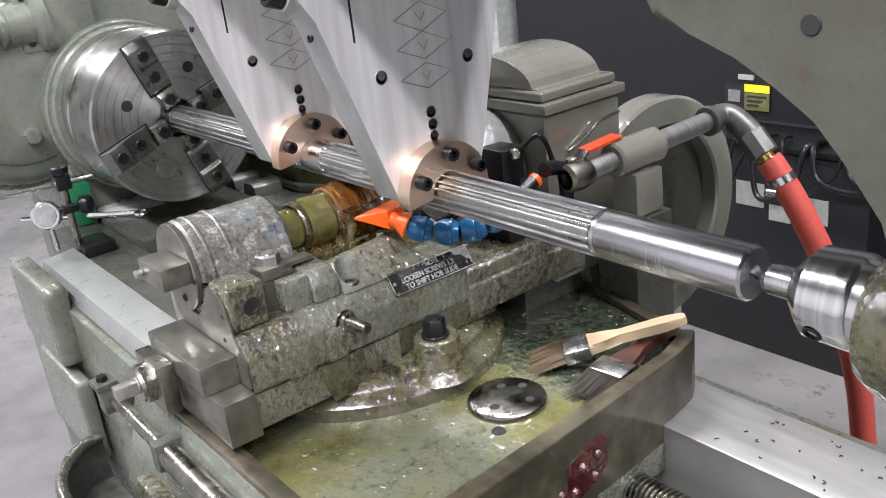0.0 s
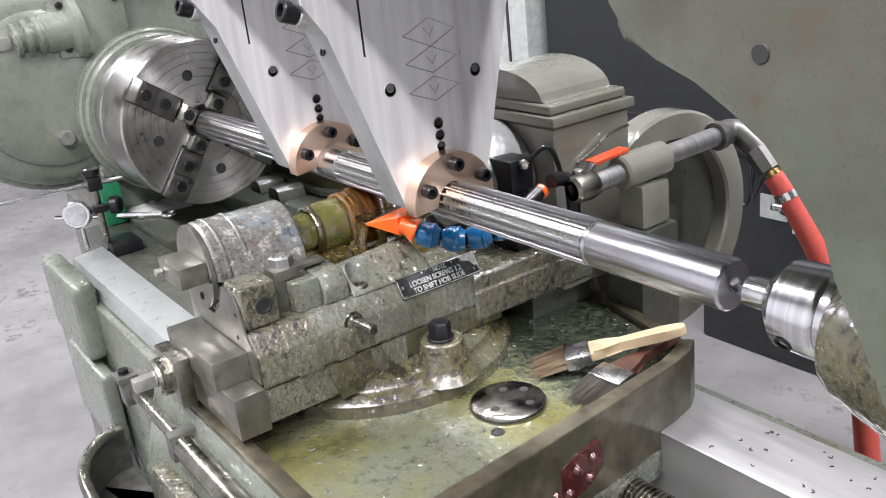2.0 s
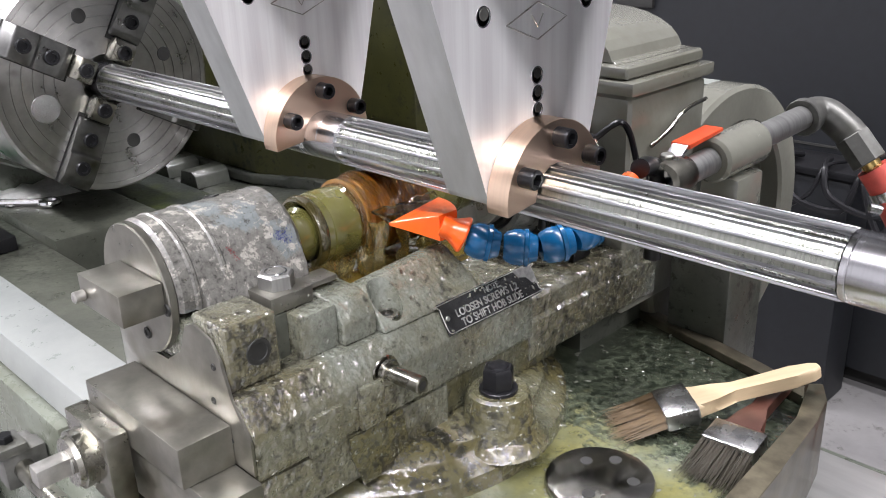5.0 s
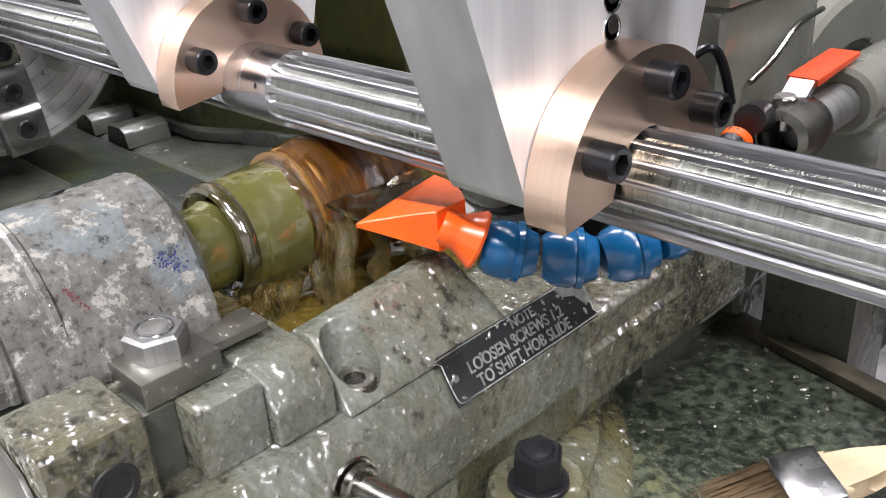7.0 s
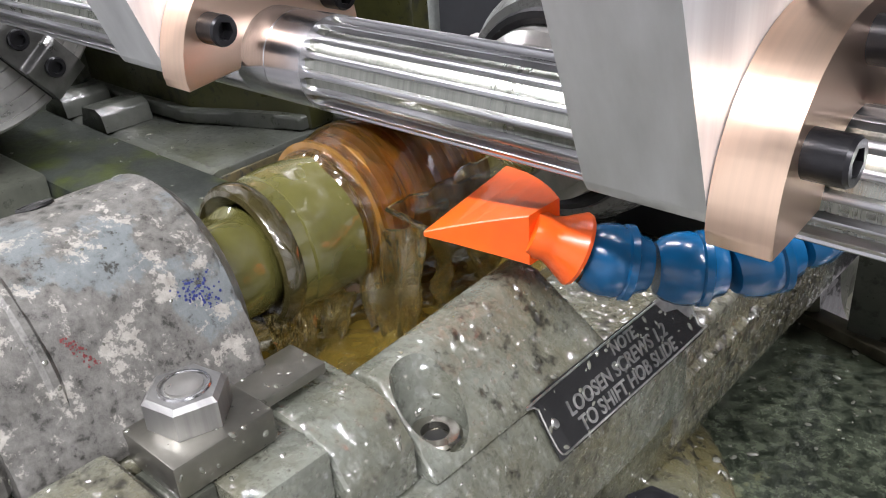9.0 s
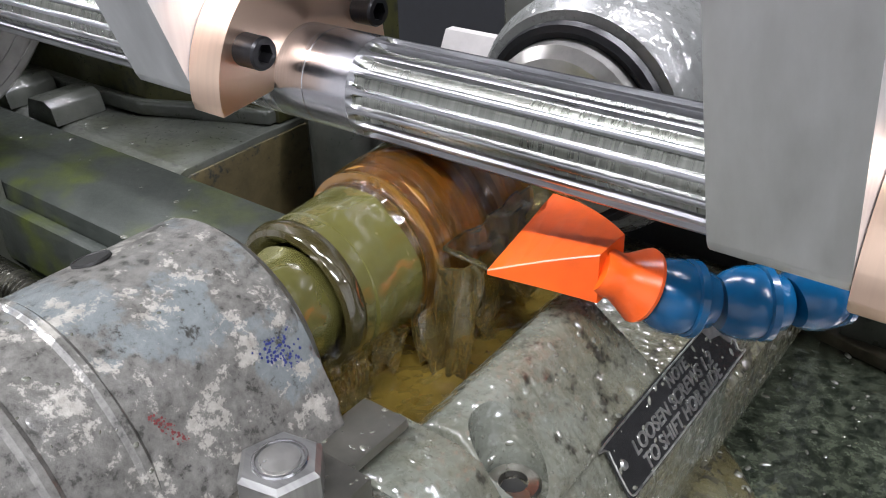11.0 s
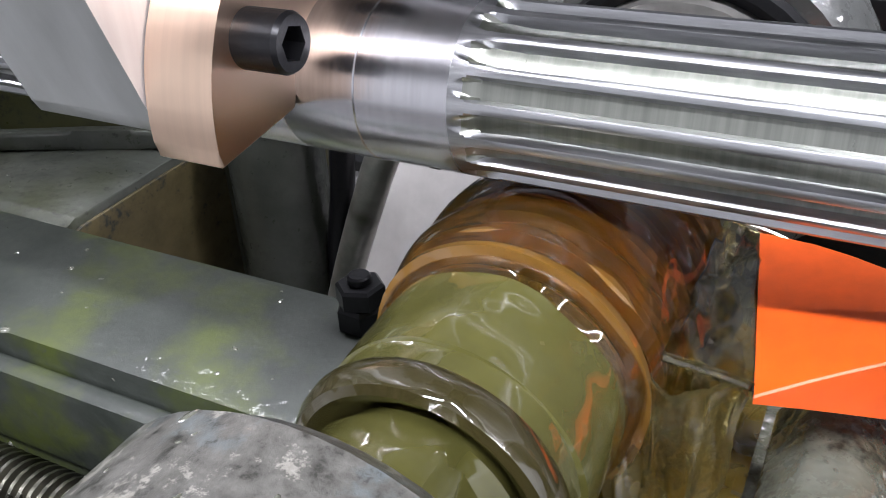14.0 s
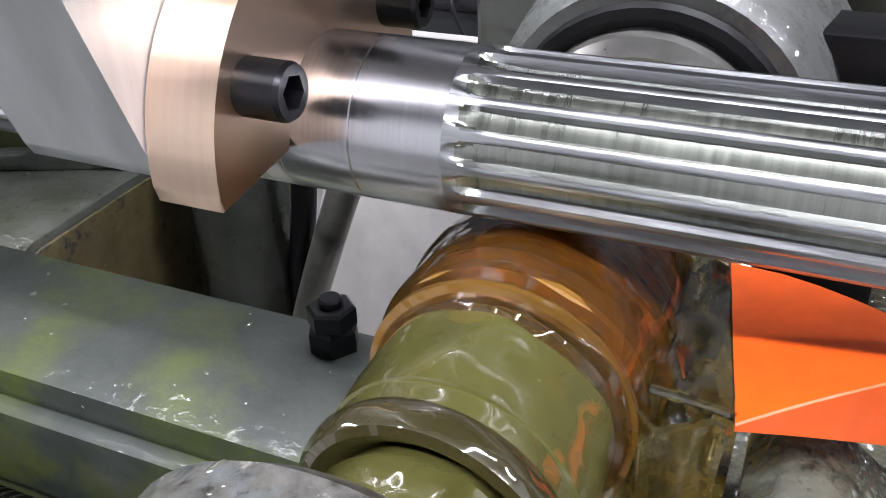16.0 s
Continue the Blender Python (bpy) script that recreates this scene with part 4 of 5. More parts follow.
def oil_sheet(name, a, b_, width0, width1, sag, seed, label):
    """A thin wavy sheet of oil from a line at a to a line at b_."""
    b = bmesh.new()
    a, b_ = Vector(a), Vector(b_)
    rows = []
    n, m = 14, 12
    for i in range(n + 1):
        t = i / n
        c = a.lerp(b_, t) + Vector((0, 0, -sag * t * t))
        w = width0 + (width1 - width0) * t
        rows.append([b.verts.new(c + Vector((0, (j / m - 0.5) * w, noise.noise(Vector((t * 5, j * 0.4, seed))) * 0.0045 * t))) for j in range(m + 1)])
    for p, q in zip(rows, rows[1:]):
        for j in range(m):
            b.faces.new([p[j], p[j + 1], q[j + 1], q[j]])
    b.normal_update()
    ext = bmesh.ops.extrude_face_region(b, geom=b.faces[:])
    for v in [g for g in ext["geom"] if isinstance(g, bmesh.types.BMVert)]:
        v.co.z += 0.0013
    th = thing(name, tuple(b_), label, "oil")
    part("sheet", b, OIL_CLEAR, th)
    for side in (-1, 1):
        part("rim", pipe([a + Vector((0, side * width0 / 2, 0.0006)), a.lerp(b_, 0.5) + Vector((0, side * (width0 + width1) / 4, 0.0012)), b_ + Vector((0, side * width1 / 2, 0.0006))], 0.0011, 8), OIL_CLEAR, th)
    return th


jet = oil_sheet("oil_jet", (-0.1532, 0.006, 1.0506), (-0.1765, 0.002, 1.0585), 0.062, 0.066, 0.0, 2, "fan of amber oil spraying from the nozzle onto the hob")
falls = []


def curtain(p, q, z0, z1, ripple, seed):
    """A hanging sheet of oil between two points of the plan, from z0 down to z1."""
    b = bmesh.new()
    p, q = Vector(p), Vector(q)
    d = (q - p)
    nrm = Vector((-d.y, d.x)).normalized()
    rows = []
    for i in range(21):
        t = i / 20
        row = []
        for j in range(29):
            s = j / 28
            w = p + d * (0.5 + (s - 0.5) * (1 - 0.35 * t))
            off = nrm * (ripple * 1.6 * noise.noise(Vector((t * 2.2, s * 5, seed))) + 0.0022 * noise.noise(Vector((t * 3, s * 14, seed + 3))) + 0.004 * t * t)
            row.append(b.verts.new((w.x + off.x, w.y + off.y, z0 + (z1 - z0) * t + 0.004 * noise.noise(Vector((s * 4, seed, t))))))
        rows.append(row)
    for a, c in zip(rows, rows[1:]):
        for j in range(28):
            b.faces.new([a[j], a[j + 1], c[j + 1], c[j]])
    ext = bmesh.ops.extrude_face_region(b, geom=b.faces[:])
    for v in [g for g in ext["geom"] if isinstance(g, bmesh.types.BMVert)]:
        v.co += Vector((nrm.x, nrm.y, 0)) * 0.0022
    at = ((p.x + q.x) / 2, (p.y + q.y) / 2, z1)
    th = thing("oil_fall", at, "rippling curtain of amber oil running off the hob", "oil", "oil curtains")
    part("sheet", b, OIL, th)
    falls.append((th, at))


curtain((-0.155, -0.024), (-0.186, -0.032), 1.050, 1.003, 0.004, 1)
curtain((-0.160, -0.004), (-0.176, 0.012), 1.048, 1.003, 0.005, 4)
curtain((-0.180, -0.040), (-0.204, -0.046), 1.022, 1.003, 0.004, 7)
curtain((-0.166, 0.02), (-0.172, 0.05), 1.046, 1.003, 0.005, 9)
curtain((-0.186, -0.056), (-0.196, -0.075), 1.024, 1.003, 0.003, 12)

# ---- coolant nozzle and hose ----
nz = thing("coolant_nozzle", (-0.12, 0.0, 1.03), "orange fan nozzle on a blue jointed coolant hose", "nozzle")
b = bmesh.new()
sects = []
for u in (0.0, 0.04, 0.3, 0.5, 0.7, 0.85, 1.0):
    sects.append((-0.1530 + 0.0345 * u, -0.0258 + 0.0205 * u, 0.0375 - 0.0235 * u ** 1.6, 1.0496 - 0.0105 * u, 1.0520 + 0.0080 * u))
rings = []
for x, ya, yb, za, zb in sects:
    bevel = min(0.0005, (zb - za) * 0.2)
    skew = 0.16 * (-0.1185 - x) / 0.0345
    rings.append([b.verts.new((x - skew * (y + 0.0258), y, z + 0.25 * skew * (y + 0.0258))) for y, z in ((ya, za + bevel), (ya + bevel, za), (yb - bevel, za), (yb, za + bevel), (yb, zb - bevel), (yb - bevel, zb), (ya + bevel, zb), (ya, zb - bevel))])
for p, q in zip(rings, rings[1:]):
    for k in range(8):
        b.faces.new([p[k], p[(k + 1) % 8], q[(k + 1) % 8], q[k]])
b.faces.new(rings[0])
b.faces.new(rings[-1][::-1])
fan = part("fan_tip", b, ORANGE, nz, "bright orange fan tip", smooth=False)
part("slot", prism([(-0.1536, -0.024), (-0.1530, -0.024), (-0.1628, 0.036), (-0.1634, 0.036)], 2, 1.0506, 1.0520, 0), DARK, fan)
ax = Vector((0.0175, 0.016, -0.0115)).normalized()
part("collar", revolve([(-0.005, 0), (-0.004, 0.0080), (0.000, 0.0092), (0.003, 0.0088), (0.006, 0.0098), (0.0145, 0.0146), (0.016, 0.0142), (0.016, 0.0)], (-0.1185, 0.0018, 1.0490), ax, 30), ORANGE, nz)
spine = smooth_path([(-0.1005, 0.0170, 1.0375), (-0.0795, 0.037, 1.0315), (-0.0590, 0.056, 1.0325), (-0.0480, 0.080, 1.038), (-0.0470, 0.105, 1.047), (-0.050, 0.13, 1.056), (-0.052, 0.15, 1.064)], 10)
for k in range(4):
    i = min(len(spine) - 2, k * 10)
    c, d = spine[i], (spine[i + 1] - spine[i]).normalized()
    part("hose_link", revolve([(-0.009, 0), (-0.009, 0.0100), (-0.006, 0.0124), (-0.001, 0.0141), (0.004, 0.0145), (0.0065, 0.0138), (0.0072, 0.0148), (0.0100, 0.0150), (0.0108, 0.0132), (0.0140, 0.0112), (0.0165, 0.0106), (0.0175, 0.0098), (0.0175, 0)], c, d, 26), BLUE, nz, "blue ball-jointed hose link")
part("tail_tube", pipe(spine[36:], 0.008, 12), BLACK, nz)
part("end_fitting", revolve([(0, 0.006), (0.003, 0.0085), (0.008, 0.0085), (0.010, 0.006), (0.012, 0)], (-0.051, 0.143, 1.061), (-0.1, 0.9, 0.3), 20), ORANGE, nz)
part("support_pipe", pipe(smooth_path([(-0.053, 0.165, 1.07), (-0.06, 0.19, 1.065), (-0.062, 0.205, 1.05), (-0.062, 0.206, 0.975)]), 0.0085, 12), BLACK, nz)

# ---- workpiece ----
AX = 1.1
shaft = thing("splined_shaft", (0, 0, AX), "bright steel shaft with freshly hobbed splines turning between chuck and centre", "shaft")
RS = 0.0203
part("chucked_end", revolve([(-0.70, 0), (-0.70, RS), (-0.656, RS)], (0, 0, AX), (1, 0, 0), 64), SHAFT, shaft, "ground bright shaft end")
part("plain_journal", revolve([(-0.330, RS - 0.0028), (-0.3285, RS), (-0.268, RS), (-0.2675, RS - 0.0003), (-0.267, RS), (-0.247, RS), (-0.2467, RS - 0.0002), (-0.2464, RS), (-0.2235, RS)], (0, 0, AX), (1, 0, 0), 64), SHAFT, shaft, "ground bright journal between the splines")
N, PER = 16, 14


def splines(x0, x1, name, label):
    """A hobbed length: the grooves run out at x0 and end square at x1."""
    b = bmesh.new()
    stations = [x0 + d for d in (0, 0.001, 0.002, 0.003, 0.004, 0.0055, 0.007, 0.009, 0.011, 0.013, 0.0155)]
    stations += [x0 + 0.0155 + (x1 - x0 - 0.017) * k / 8 for k in range(1, 9)] + [x1]
    rings = []
    for x in stations:
        run = min(1.0, max(0.0, (x - x0 - 0.0003) / 0.014))
        width = 0.30 * math.sqrt(min(1, max(0.0, (x - x0 - 0.0007) / 0.007)))
        ring = []
        for k in range(N * PER):
            u = (k / PER) % 1.0 - 0.5
            g = 1 - min(1, max(0, (abs(u) - width) / 0.07)) if width > 0.02 else 0
            g = g * g * (3 - 2 * g)
            end = x > x1 - 0.001
            r = RS - (0.0004 if end else 0.0027 * (0.45 * min(1, run * 3) + 0.55 * run) * g)
            a = 2 * math.pi * k / (N * PER)
            ring.append(b.verts.new((x, r * math.cos(a), AX + r * math.sin(a))))
        rings.append(ring)
    for p, q in zip(rings, rings[1:]):
        for k in range(N * PER):
            f = b.faces.new([p[k], p[(k + 1) % (N * PER)], q[(k + 1) % (N * PER)], q[k]])
            u = ((k + 0.5) / PER) % 1.0 - 0.5
            f.material_index = 1 if abs(u) < 0.28 and q[k].co.x > x0 + 0.003 else 0
    spl = part(name, b, SPLINE, shaft, label)
    spl.data.materials.append(GROOVE)


splines(-0.2235, 0.184, "splined_section", "oil-wet hobbed splines")
splines(-0.656, -0.330, "splined_section", "finished splines towards the chuck")
part("tail_end", revolve([(0.184, 0.0180), (0.1845, 0.0196), (0.1875, 0.0196), (0.188, 0.0192), (0.189, 0.0198), (0.317, 0.0198), (0.319, 0.0180), (0.319, 0.006), (0.314, 0.002), (0.314, 0)], (0, 0, AX), (1, 0, 0), 64), SHAFT, shaft, "bright turned tail end")
part("punch_mark", revolve([(0, 0.0016), (0.0002, 0.0012), (0.0002, 0)], (-0.232, 0.0, AX + RS - 0.0001), (0, 0, 1), 10), DARK, shaft)

# ---- chuck ----
CX = -0.672
ch = thing("four_jaw_chuck", (CX, 0, AX), "worn grey four-jaw chuck gripping the shaft", "chuck")
b = revolve([(-0.176, 0), (-0.176, 0.119), (-0.138, 0.121), (-0.136, 0.1265), (-0.108, 0.130), (-0.106, 0.127), (-0.101, 0.127), (-0.099, 0.130), (-0.003, 0.130), (0, 0.127)]
            + [(c, r) for g in (0.122, 0.110, 0.098, 0.086, 0.074, 0.062) for c, r in ((0, g), (-0.0012, g - 0.0004), (-0.0012, g - 0.0012), (0, g - 0.0016))] + [(0, 0.03), (-0.02, 0.028), (-0.02, 0)], (CX, 0, AX), (1, 0, 0), 72)
part("body", b, CHUCK, ch, "turned chuck body with concentric rings")
J0 = 20.0
for k in range(4):
    a = radians(J0 + 90 * k)
    d, w = Vector((0, math.cos(a), math.sin(a))), Vector((0, -math.sin(a), math.cos(a)))
    M = Matrix(((1, 0, 0, CX), (0, d.y, w.y, 0), (0, d.z, w.z, AX), (0, 0, 0, 1)))

    def put(b):
        bmesh.ops.transform(b, matrix=M, verts=b.verts)
        return b
    jaw = part("jaw", put(prism([(0.001, 0.050), (0.001, 0.128), (0.008, 0.130), (0.015, 0.118), (0.015, 0.092), (0.010, 0.088), (0.010, 0.058), (0.008, 0.050)], 2, -0.0185, 0.0185, 0.002)), JAW, ch, "stepped jaw of dark steel")
    part("jaw_tip", put(prism([(0.001, RS + 0.0015), (0.001, 0.049), (0.014, 0.049), (0.019, 0.042), (0.019, RS + 0.004), (0.015, RS + 0.0015)], 2, -0.013, 0.013, 0.002)), STEEL_OILY, jaw)
    part("slot", put(box(-0.006, 0.0005, 0.045, 0.1285, -0.0195, 0.0195, 0)), DARK, jaw)
    for rr, xx in ((0.106, 0.015), (0.072, 0.010), (0.035, 0.019)):
        c = M @ Vector((xx, rr, 0))
        part("jaw_screw", revolve([(-0.001, 0.0085), (0.003, 0.0085), (0.0042, 0.0075), (0.0042, 0.0048), (0.001, 0.0045), (0.001, 0)], c, (1, 0, 0), 16), BLACK, jaw)
    a2 = a + radians(45)
    c = Vector((CX, 0.078 * math.cos(a2), AX + 0.078 * math.sin(a2)))
    if k == 2:
        part("blank_plug", revolve([(0, 0.0165), (0.0008, 0.016), (0.0008, 0)], c, (1, 0, 0), 28), STEEL_BRIGHT, ch, "pale round plug")
    else:
        part("bolt_hole", revolve([(0, 0.0085), (0.0006, 0.008), (0.0006, 0)], c, (1, 0, 0), 20), DARK, ch)


# ---- steady plates ----
def steady(dx):
    th = thing("steady_plate", (dx - 0.045, 0, 1.098), "thick milled aluminium steady plate with bronze half bushing over the shaft", "bracket", "steady plates")
    f, bk = dx - 0.0245, dx - 0.062
    prof = [(-0.0455, 1.0985), (-0.047, 1.102), (-0.1065, 1.2765), (-0.128, 1.306), (-0.135, 1.42), (0.118, 1.42), (0.113, 1.33), (0.0665, 1.148), (0.0535, 1.0985), (0.022, 1.0985)]
    arch = [(0.0212 * math.cos(radians(a)), AX + 0.0212 * math.sin(radians(a))) for a in range(0, 181, 20)]
    b = prism(prof + arch + [(-0.022, 1.0985)], 0, bk, f, 0.0006, 1)
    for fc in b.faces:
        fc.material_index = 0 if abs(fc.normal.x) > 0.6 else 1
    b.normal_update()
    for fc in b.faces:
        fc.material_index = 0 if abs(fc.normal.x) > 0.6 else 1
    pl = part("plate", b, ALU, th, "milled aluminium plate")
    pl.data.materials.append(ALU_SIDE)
    for y, z, r in ((-0.0488, 1.2178, 0.0058), (0.0525, 1.2192, 0.0058), (0.0015, 1.1755, 0.0052), (0.002, 1.1635, 0.005), (0.0022, 1.1525, 0.0045)):
        # Off-centre dark disc on a bright one: light inside the hole, painted.
        h = part("drilled_hole", revolve([(-0.0002, r + 0.0008), (0.0004, r + 0.0006), (0.0004, r), (-0.0, r - 0.0002), (-0.0, 0)], (f, y, z), (1, 0, 0), 20), STEEL_BRIGHT, th)
        part("bore", revolve([(0.0004, r * 0.70), (0.0007, r * 0.66), (0.0007, 0)], (f, y + r * 0.05, z + r * 0.26), (1, 0, 0), 16), DARK if z < 1.2 else IRON_DARK, h)
    part("slit", box(f - 0.01, f + 0.0004, -0.0725, -0.0705, 1.2525, 1.42, 0), DARK, th)
    for cz, hh_ in ((1.2638, 0.0133), (1.2378, 0.0125), (1.2100, 0.0118)):
        P = [(f + 0.0003, y, z) for y, z in ((-0.028, cz), (0.002, cz + hh_), (0.0315, cz), (0.002, cz - hh_), (-0.028, cz))]
        b = pipe(P, 0.0005, 6)
        b = pipe([(f + 0.0003, -0.004, cz + 0.004), (f + 0.0003, 0.002, cz - 0.004), (f + 0.0003, 0.007, cz + 0.004)], 0.0004, 6, b)
        part("engraved_diamond", b, STEEL, th, "engraved diamond")
    # bronze half bushing
    br = []
    for k in range(41):
        a = radians(-7 + 194 * k / 40)
        br.append((0.0487 * math.cos(a), AX + 0.0487 * math.sin(a)))
    inner = [(0.0207 * math.cos(radians(a)), AX + 0.0207 * math.sin(radians(a))) for a in range(187, -8, -12)]
    bz = part("half_bushing", prism(br + inner, 0, f + 0.0004, dx - 0.0062, 0.0007, 1), BRONZE, th, "turned bronze half bushing")
    for y, z in ((0.0011, 1.1376), (0.0334, 1.1189), (-0.0333, 1.1180)):
        cap_screw((dx - 0.0063, y, z), (1, 0, 0), 0.0066, 0.0115, bz)
    # clamp screw on the sloping edge
    d = Vector((0, -0.95, 0.31)).normalized()
    part("clamp_pad", rod((dx - 0.045, -0.112, 1.295), Vector((dx - 0.045, -0.112, 1.295)) + d * 0.012, 0.0125), ALU_SIDE, th)
    cap_screw(Vector((dx - 0.045, -0.112, 1.295)) + d * 0.012, d, 0.0105, 0.015, th)
    cap_screw((dx - 0.045, -0.1015, 1.2615), (0, -0.945, 0.32), 0.0045, 0.0015, th, "grub_screw")
    return th


steady(-0.0045)
steady(-0.256)
th = thing("overarm", (0, 0, 1.405), "grey overarm bar carrying the steady plates", "machine part")
part("bar", box(-0.62, 0.75, -0.17, 0.13, 1.421, 1.5, 0.006), GREEN, th)

# ---- tailstock ----
ts = thing("tailstock", (0.55, 0.0, 0), "worn green cast tailstock arm holding the centre", "machine part")
arm = [(0.339, 1.5), (0.338, 1.312), (0.336, 1.301), (0.341, 1.292), (0.364, 1.2845), (0.392, 1.279), (0.415, 1.2655), (0.431, 1.248), (0.446, 1.231), (0.464, 1.207), (0.475, 1.19), (0.488, 1.155), (0.52, 1.07), (0.9, 1.06), (0.9, 1.5)]
part("arm", prism(arm, 1, -0.129, 0.02, 0.006, 3), GREEN_TAIL, ts, "curved green casting with chipped paint")
part("quill_housing", revolve([(0, 0), (0, 0.036), (0.003, 0.041), (0.012, 0.046), (0.06, 0.060), (0.16, 0.085), (0.3, 0.09), (0.3, 0)], (0.405, 0, AX - 0.006), (1, 0, 0), 40), GREEN_GRIMY, ts)
part("arm_hole", revolve([(0, 0.005), (0.0006, 0.0045), (0.0006, 0)], (0.428, -0.1292, 1.2905), (0, -1, 0), 20), DARK, ts)
part("column", box(0.7, 1.0, -0.16, 0.2, 0.0, 1.46, 0.02), GREEN, ts)
ct = part("centre", revolve([(0.3205, 0), (0.3215, 0.0025), (0.3305, 0.0098), (0.333, 0.0108), (0.356, 0.0112), (0.356, 0)], (0, 0, AX), (1, 0, 0), 40), STEEL_BRIGHT, ts, "bright steel centre")
nm = part("centre_nut", revolve([(0.3525, 0), (0.3525, 0.016), (0.360, 0.0245), (0.364, 0.0285), (0.366, 0.0305), (0.394, 0.0315), (0.396, 0.0308), (0.398, 0.029), (0.41, 0.029), (0.41, 0)], (0, 0, AX), (1, 0, 0), 48), STEEL_BRIGHT, ts, "turned steel centre nut")
part("set_screw", revolve([(0, 0.0065), (0.0009, 0.006), (0.0009, 0.0042), (-0.001, 0.004), (-0.001, 0)], (0.3765, -0.0262, AX - 0.0165), (0, -0.85, -0.53), 20), BLACK, nm)

# ---- headstock ----
hs = thing("headstock", (-1.05, 0, 0), "green cast headstock with round gear housing behind the chuck", "machine part")
part("housing", box(-1.5, -0.90, -0.12, 0.40, 0.90, 1.75, 0.03, 4), GREEN, hs)
part("spindle_flange", revolve([(0, 0), (0, 0.158), (0.012, 0.160), (0.02, 0.156), (0.03, 0.146), (0.045, 0.141), (0.09, 0.140), (0.094, 0.137), (0.094, 0.133), (0.100, 0.132), (0.104, 0.128), (0.104, 0)], (-0.952, 0.0, AX), (1, 0, 0), 64), GREEN, hs)
part("gear_housing", revolve([(0, 0), (0, 0.175), (0.085, 0.175), (0.092, 0.171), (0.096, 0.164), (0.1, 0.164), (0.112, 0.158), (0.12, 0.145), (0.1215, 0.128), (0.126, 0.126), (0.130, 0.118), (0.132, 0.09), (0.132, 0.0)], (-1.02, -0.165, 1.165), (1, 0, 0), 48), GREEN, hs, "round green gear housing")
for y, z in ((-0.162, 1.085), (-0.112, 1.018)):
    hbx = part("clamp_nut", hexa((-0.888, y, z), (1, 0, 0), 0.024, 0.018), STEEL, hs)
part("housing_hole", revolve([(0, 0.006), (0.0006, 0.0055), (0.0006, 0)], (-0.8995, -0.225, 1.205), (1, 0, 0), 14), DARK, hs)
part("upper_ledge", box(-0.93, -0.885, -0.09, 0.2, 1.30, 1.42, 0.01), GREEN, hs)
kb = part("shaft_boss", revolve([(0, 0), (0, 0.052), (0.012, 0.050), (0.02, 0.036), (0.055, 0.033), (0.058, 0.029), (0.062, 0.029), (0.064, 0.033), (0.070, 0.033), (0.072, 0.024), (0.078, 0.024), (0.080, 0.031), (0.087, 0.031), (0.089, 0.022), (0.095, 0.022), (0.097, 0.028), (0.104, 0.028), (0.106, 0.012), (0.106, 0)], (-0.90, -0.10, 1.257), (0.05, -1, -0.07), 36), GREEN, hs, "boss with grooved drive shaft")
part("drive_square", box(-0.904, -0.884, -0.275, -0.2065, 1.238, 1.258, 0.002), STEEL, kb)
part("boss_plate", box(-0.905, -0.882, -0.14, -0.02, 1.21, 1.31, 0.006), GREEN, hs)
for y, z in ((-0.125, 1.225), (-0.125, 1.295), (-0.035, 1.225), (-0.035, 1.295)):
    part("plate_bolt", revolve([(0, 0.006), (0.003, 0.006), (0.004, 0.004), (0.004, 0)], (-0.8822, y, z), (1, 0, 0), 12), BLACK, hs)

# ---- left side of the bed ----
th = thing("way_cover", (-0.5, -0.2, 0.9), "pale grey sheet cover over the near way", "cover")
b = prism([(-0.235, 0.9), (-0.228, 0.9255), (-0.18, 0.9305), (-0.18, 0.927), (-0.226, 0.922), (-0.231, 0.899)], 0, -0.74, -0.262, 0.0008)
part("sheet", b, paint("pale_grey_sheet", (0.16, 0.17, 0.165), (0.22, 0.23, 0.22), rough=0.35, scale=8, bumpy=0.05), th)
# Rail takes the darker green so its colour holds the gap's shade.
part("rail", box(-0.9, -0.2635, -0.178, -0.10, 0.80, 0.922, 0.006), GREEN_DARK, th)
part("side_wall", box(-0.9, -0.321, -0.246, -0.232, 0.60, 0.897, 0.003), GREEN, th)
th = thing("motor_cover", (-0.6, -0.31, 0.0), "rounded green sheet motor cover standing beside the bed", "cover")
part("hood", box(-0.765, -0.575, -0.272, -0.238, 0.815, 0.935, 0.015, 4), GREEN, th)
part("shell", box(-0.72, -0.535, -0.272, -0.25, 0.68, 0.808, 0.010, 4), GREEN, th)
part("leg", box(-0.71, -0.56, -0.27, -0.252, 0.0, 0.682, 0.006), GREEN_DARK, th)
th = thing("feed_rod", (-0.15, -0.268, 0.86), "round steel feed rod in black end brackets", "rod")
part("rod", rod((-0.36, -0.268, 0.858), (-0.185, -0.268, 0.858), 0.0085), STEEL_OILY, th)
part("bracket", box(-0.372, -0.350, -0.283, -0.2475, 0.842, 0.874, 0.003), IRON_DARK, th)
part("bracket_cap", box(-0.376, -0.346, -0.287, -0.262, 0.8745, 0.883, 0.002), IRON_DARK, th)
part("bracket_arm", box(-0.395, -0.3725, -0.275, -0.2475, 0.85, 0.868, 0.003), IRON_DARK, th)
part("bracket_screw", hexa((-0.361, -0.275, 0.8832), (0, 0, 1), 0.012, 0.006), BLACK, th)
part("bracket", box(-0.200, -0.184, -0.283, -0.2475, 0.842, 0.874, 0.002), IRON_DARK, th)
part("ring", torus((-0.181, -0.268, 0.858), (1, 0, 0), 0.0115, 0.0014, 24, 6), plain("yellow_green_ring", (0.40, 0.45, 0.05), 0.4), th)
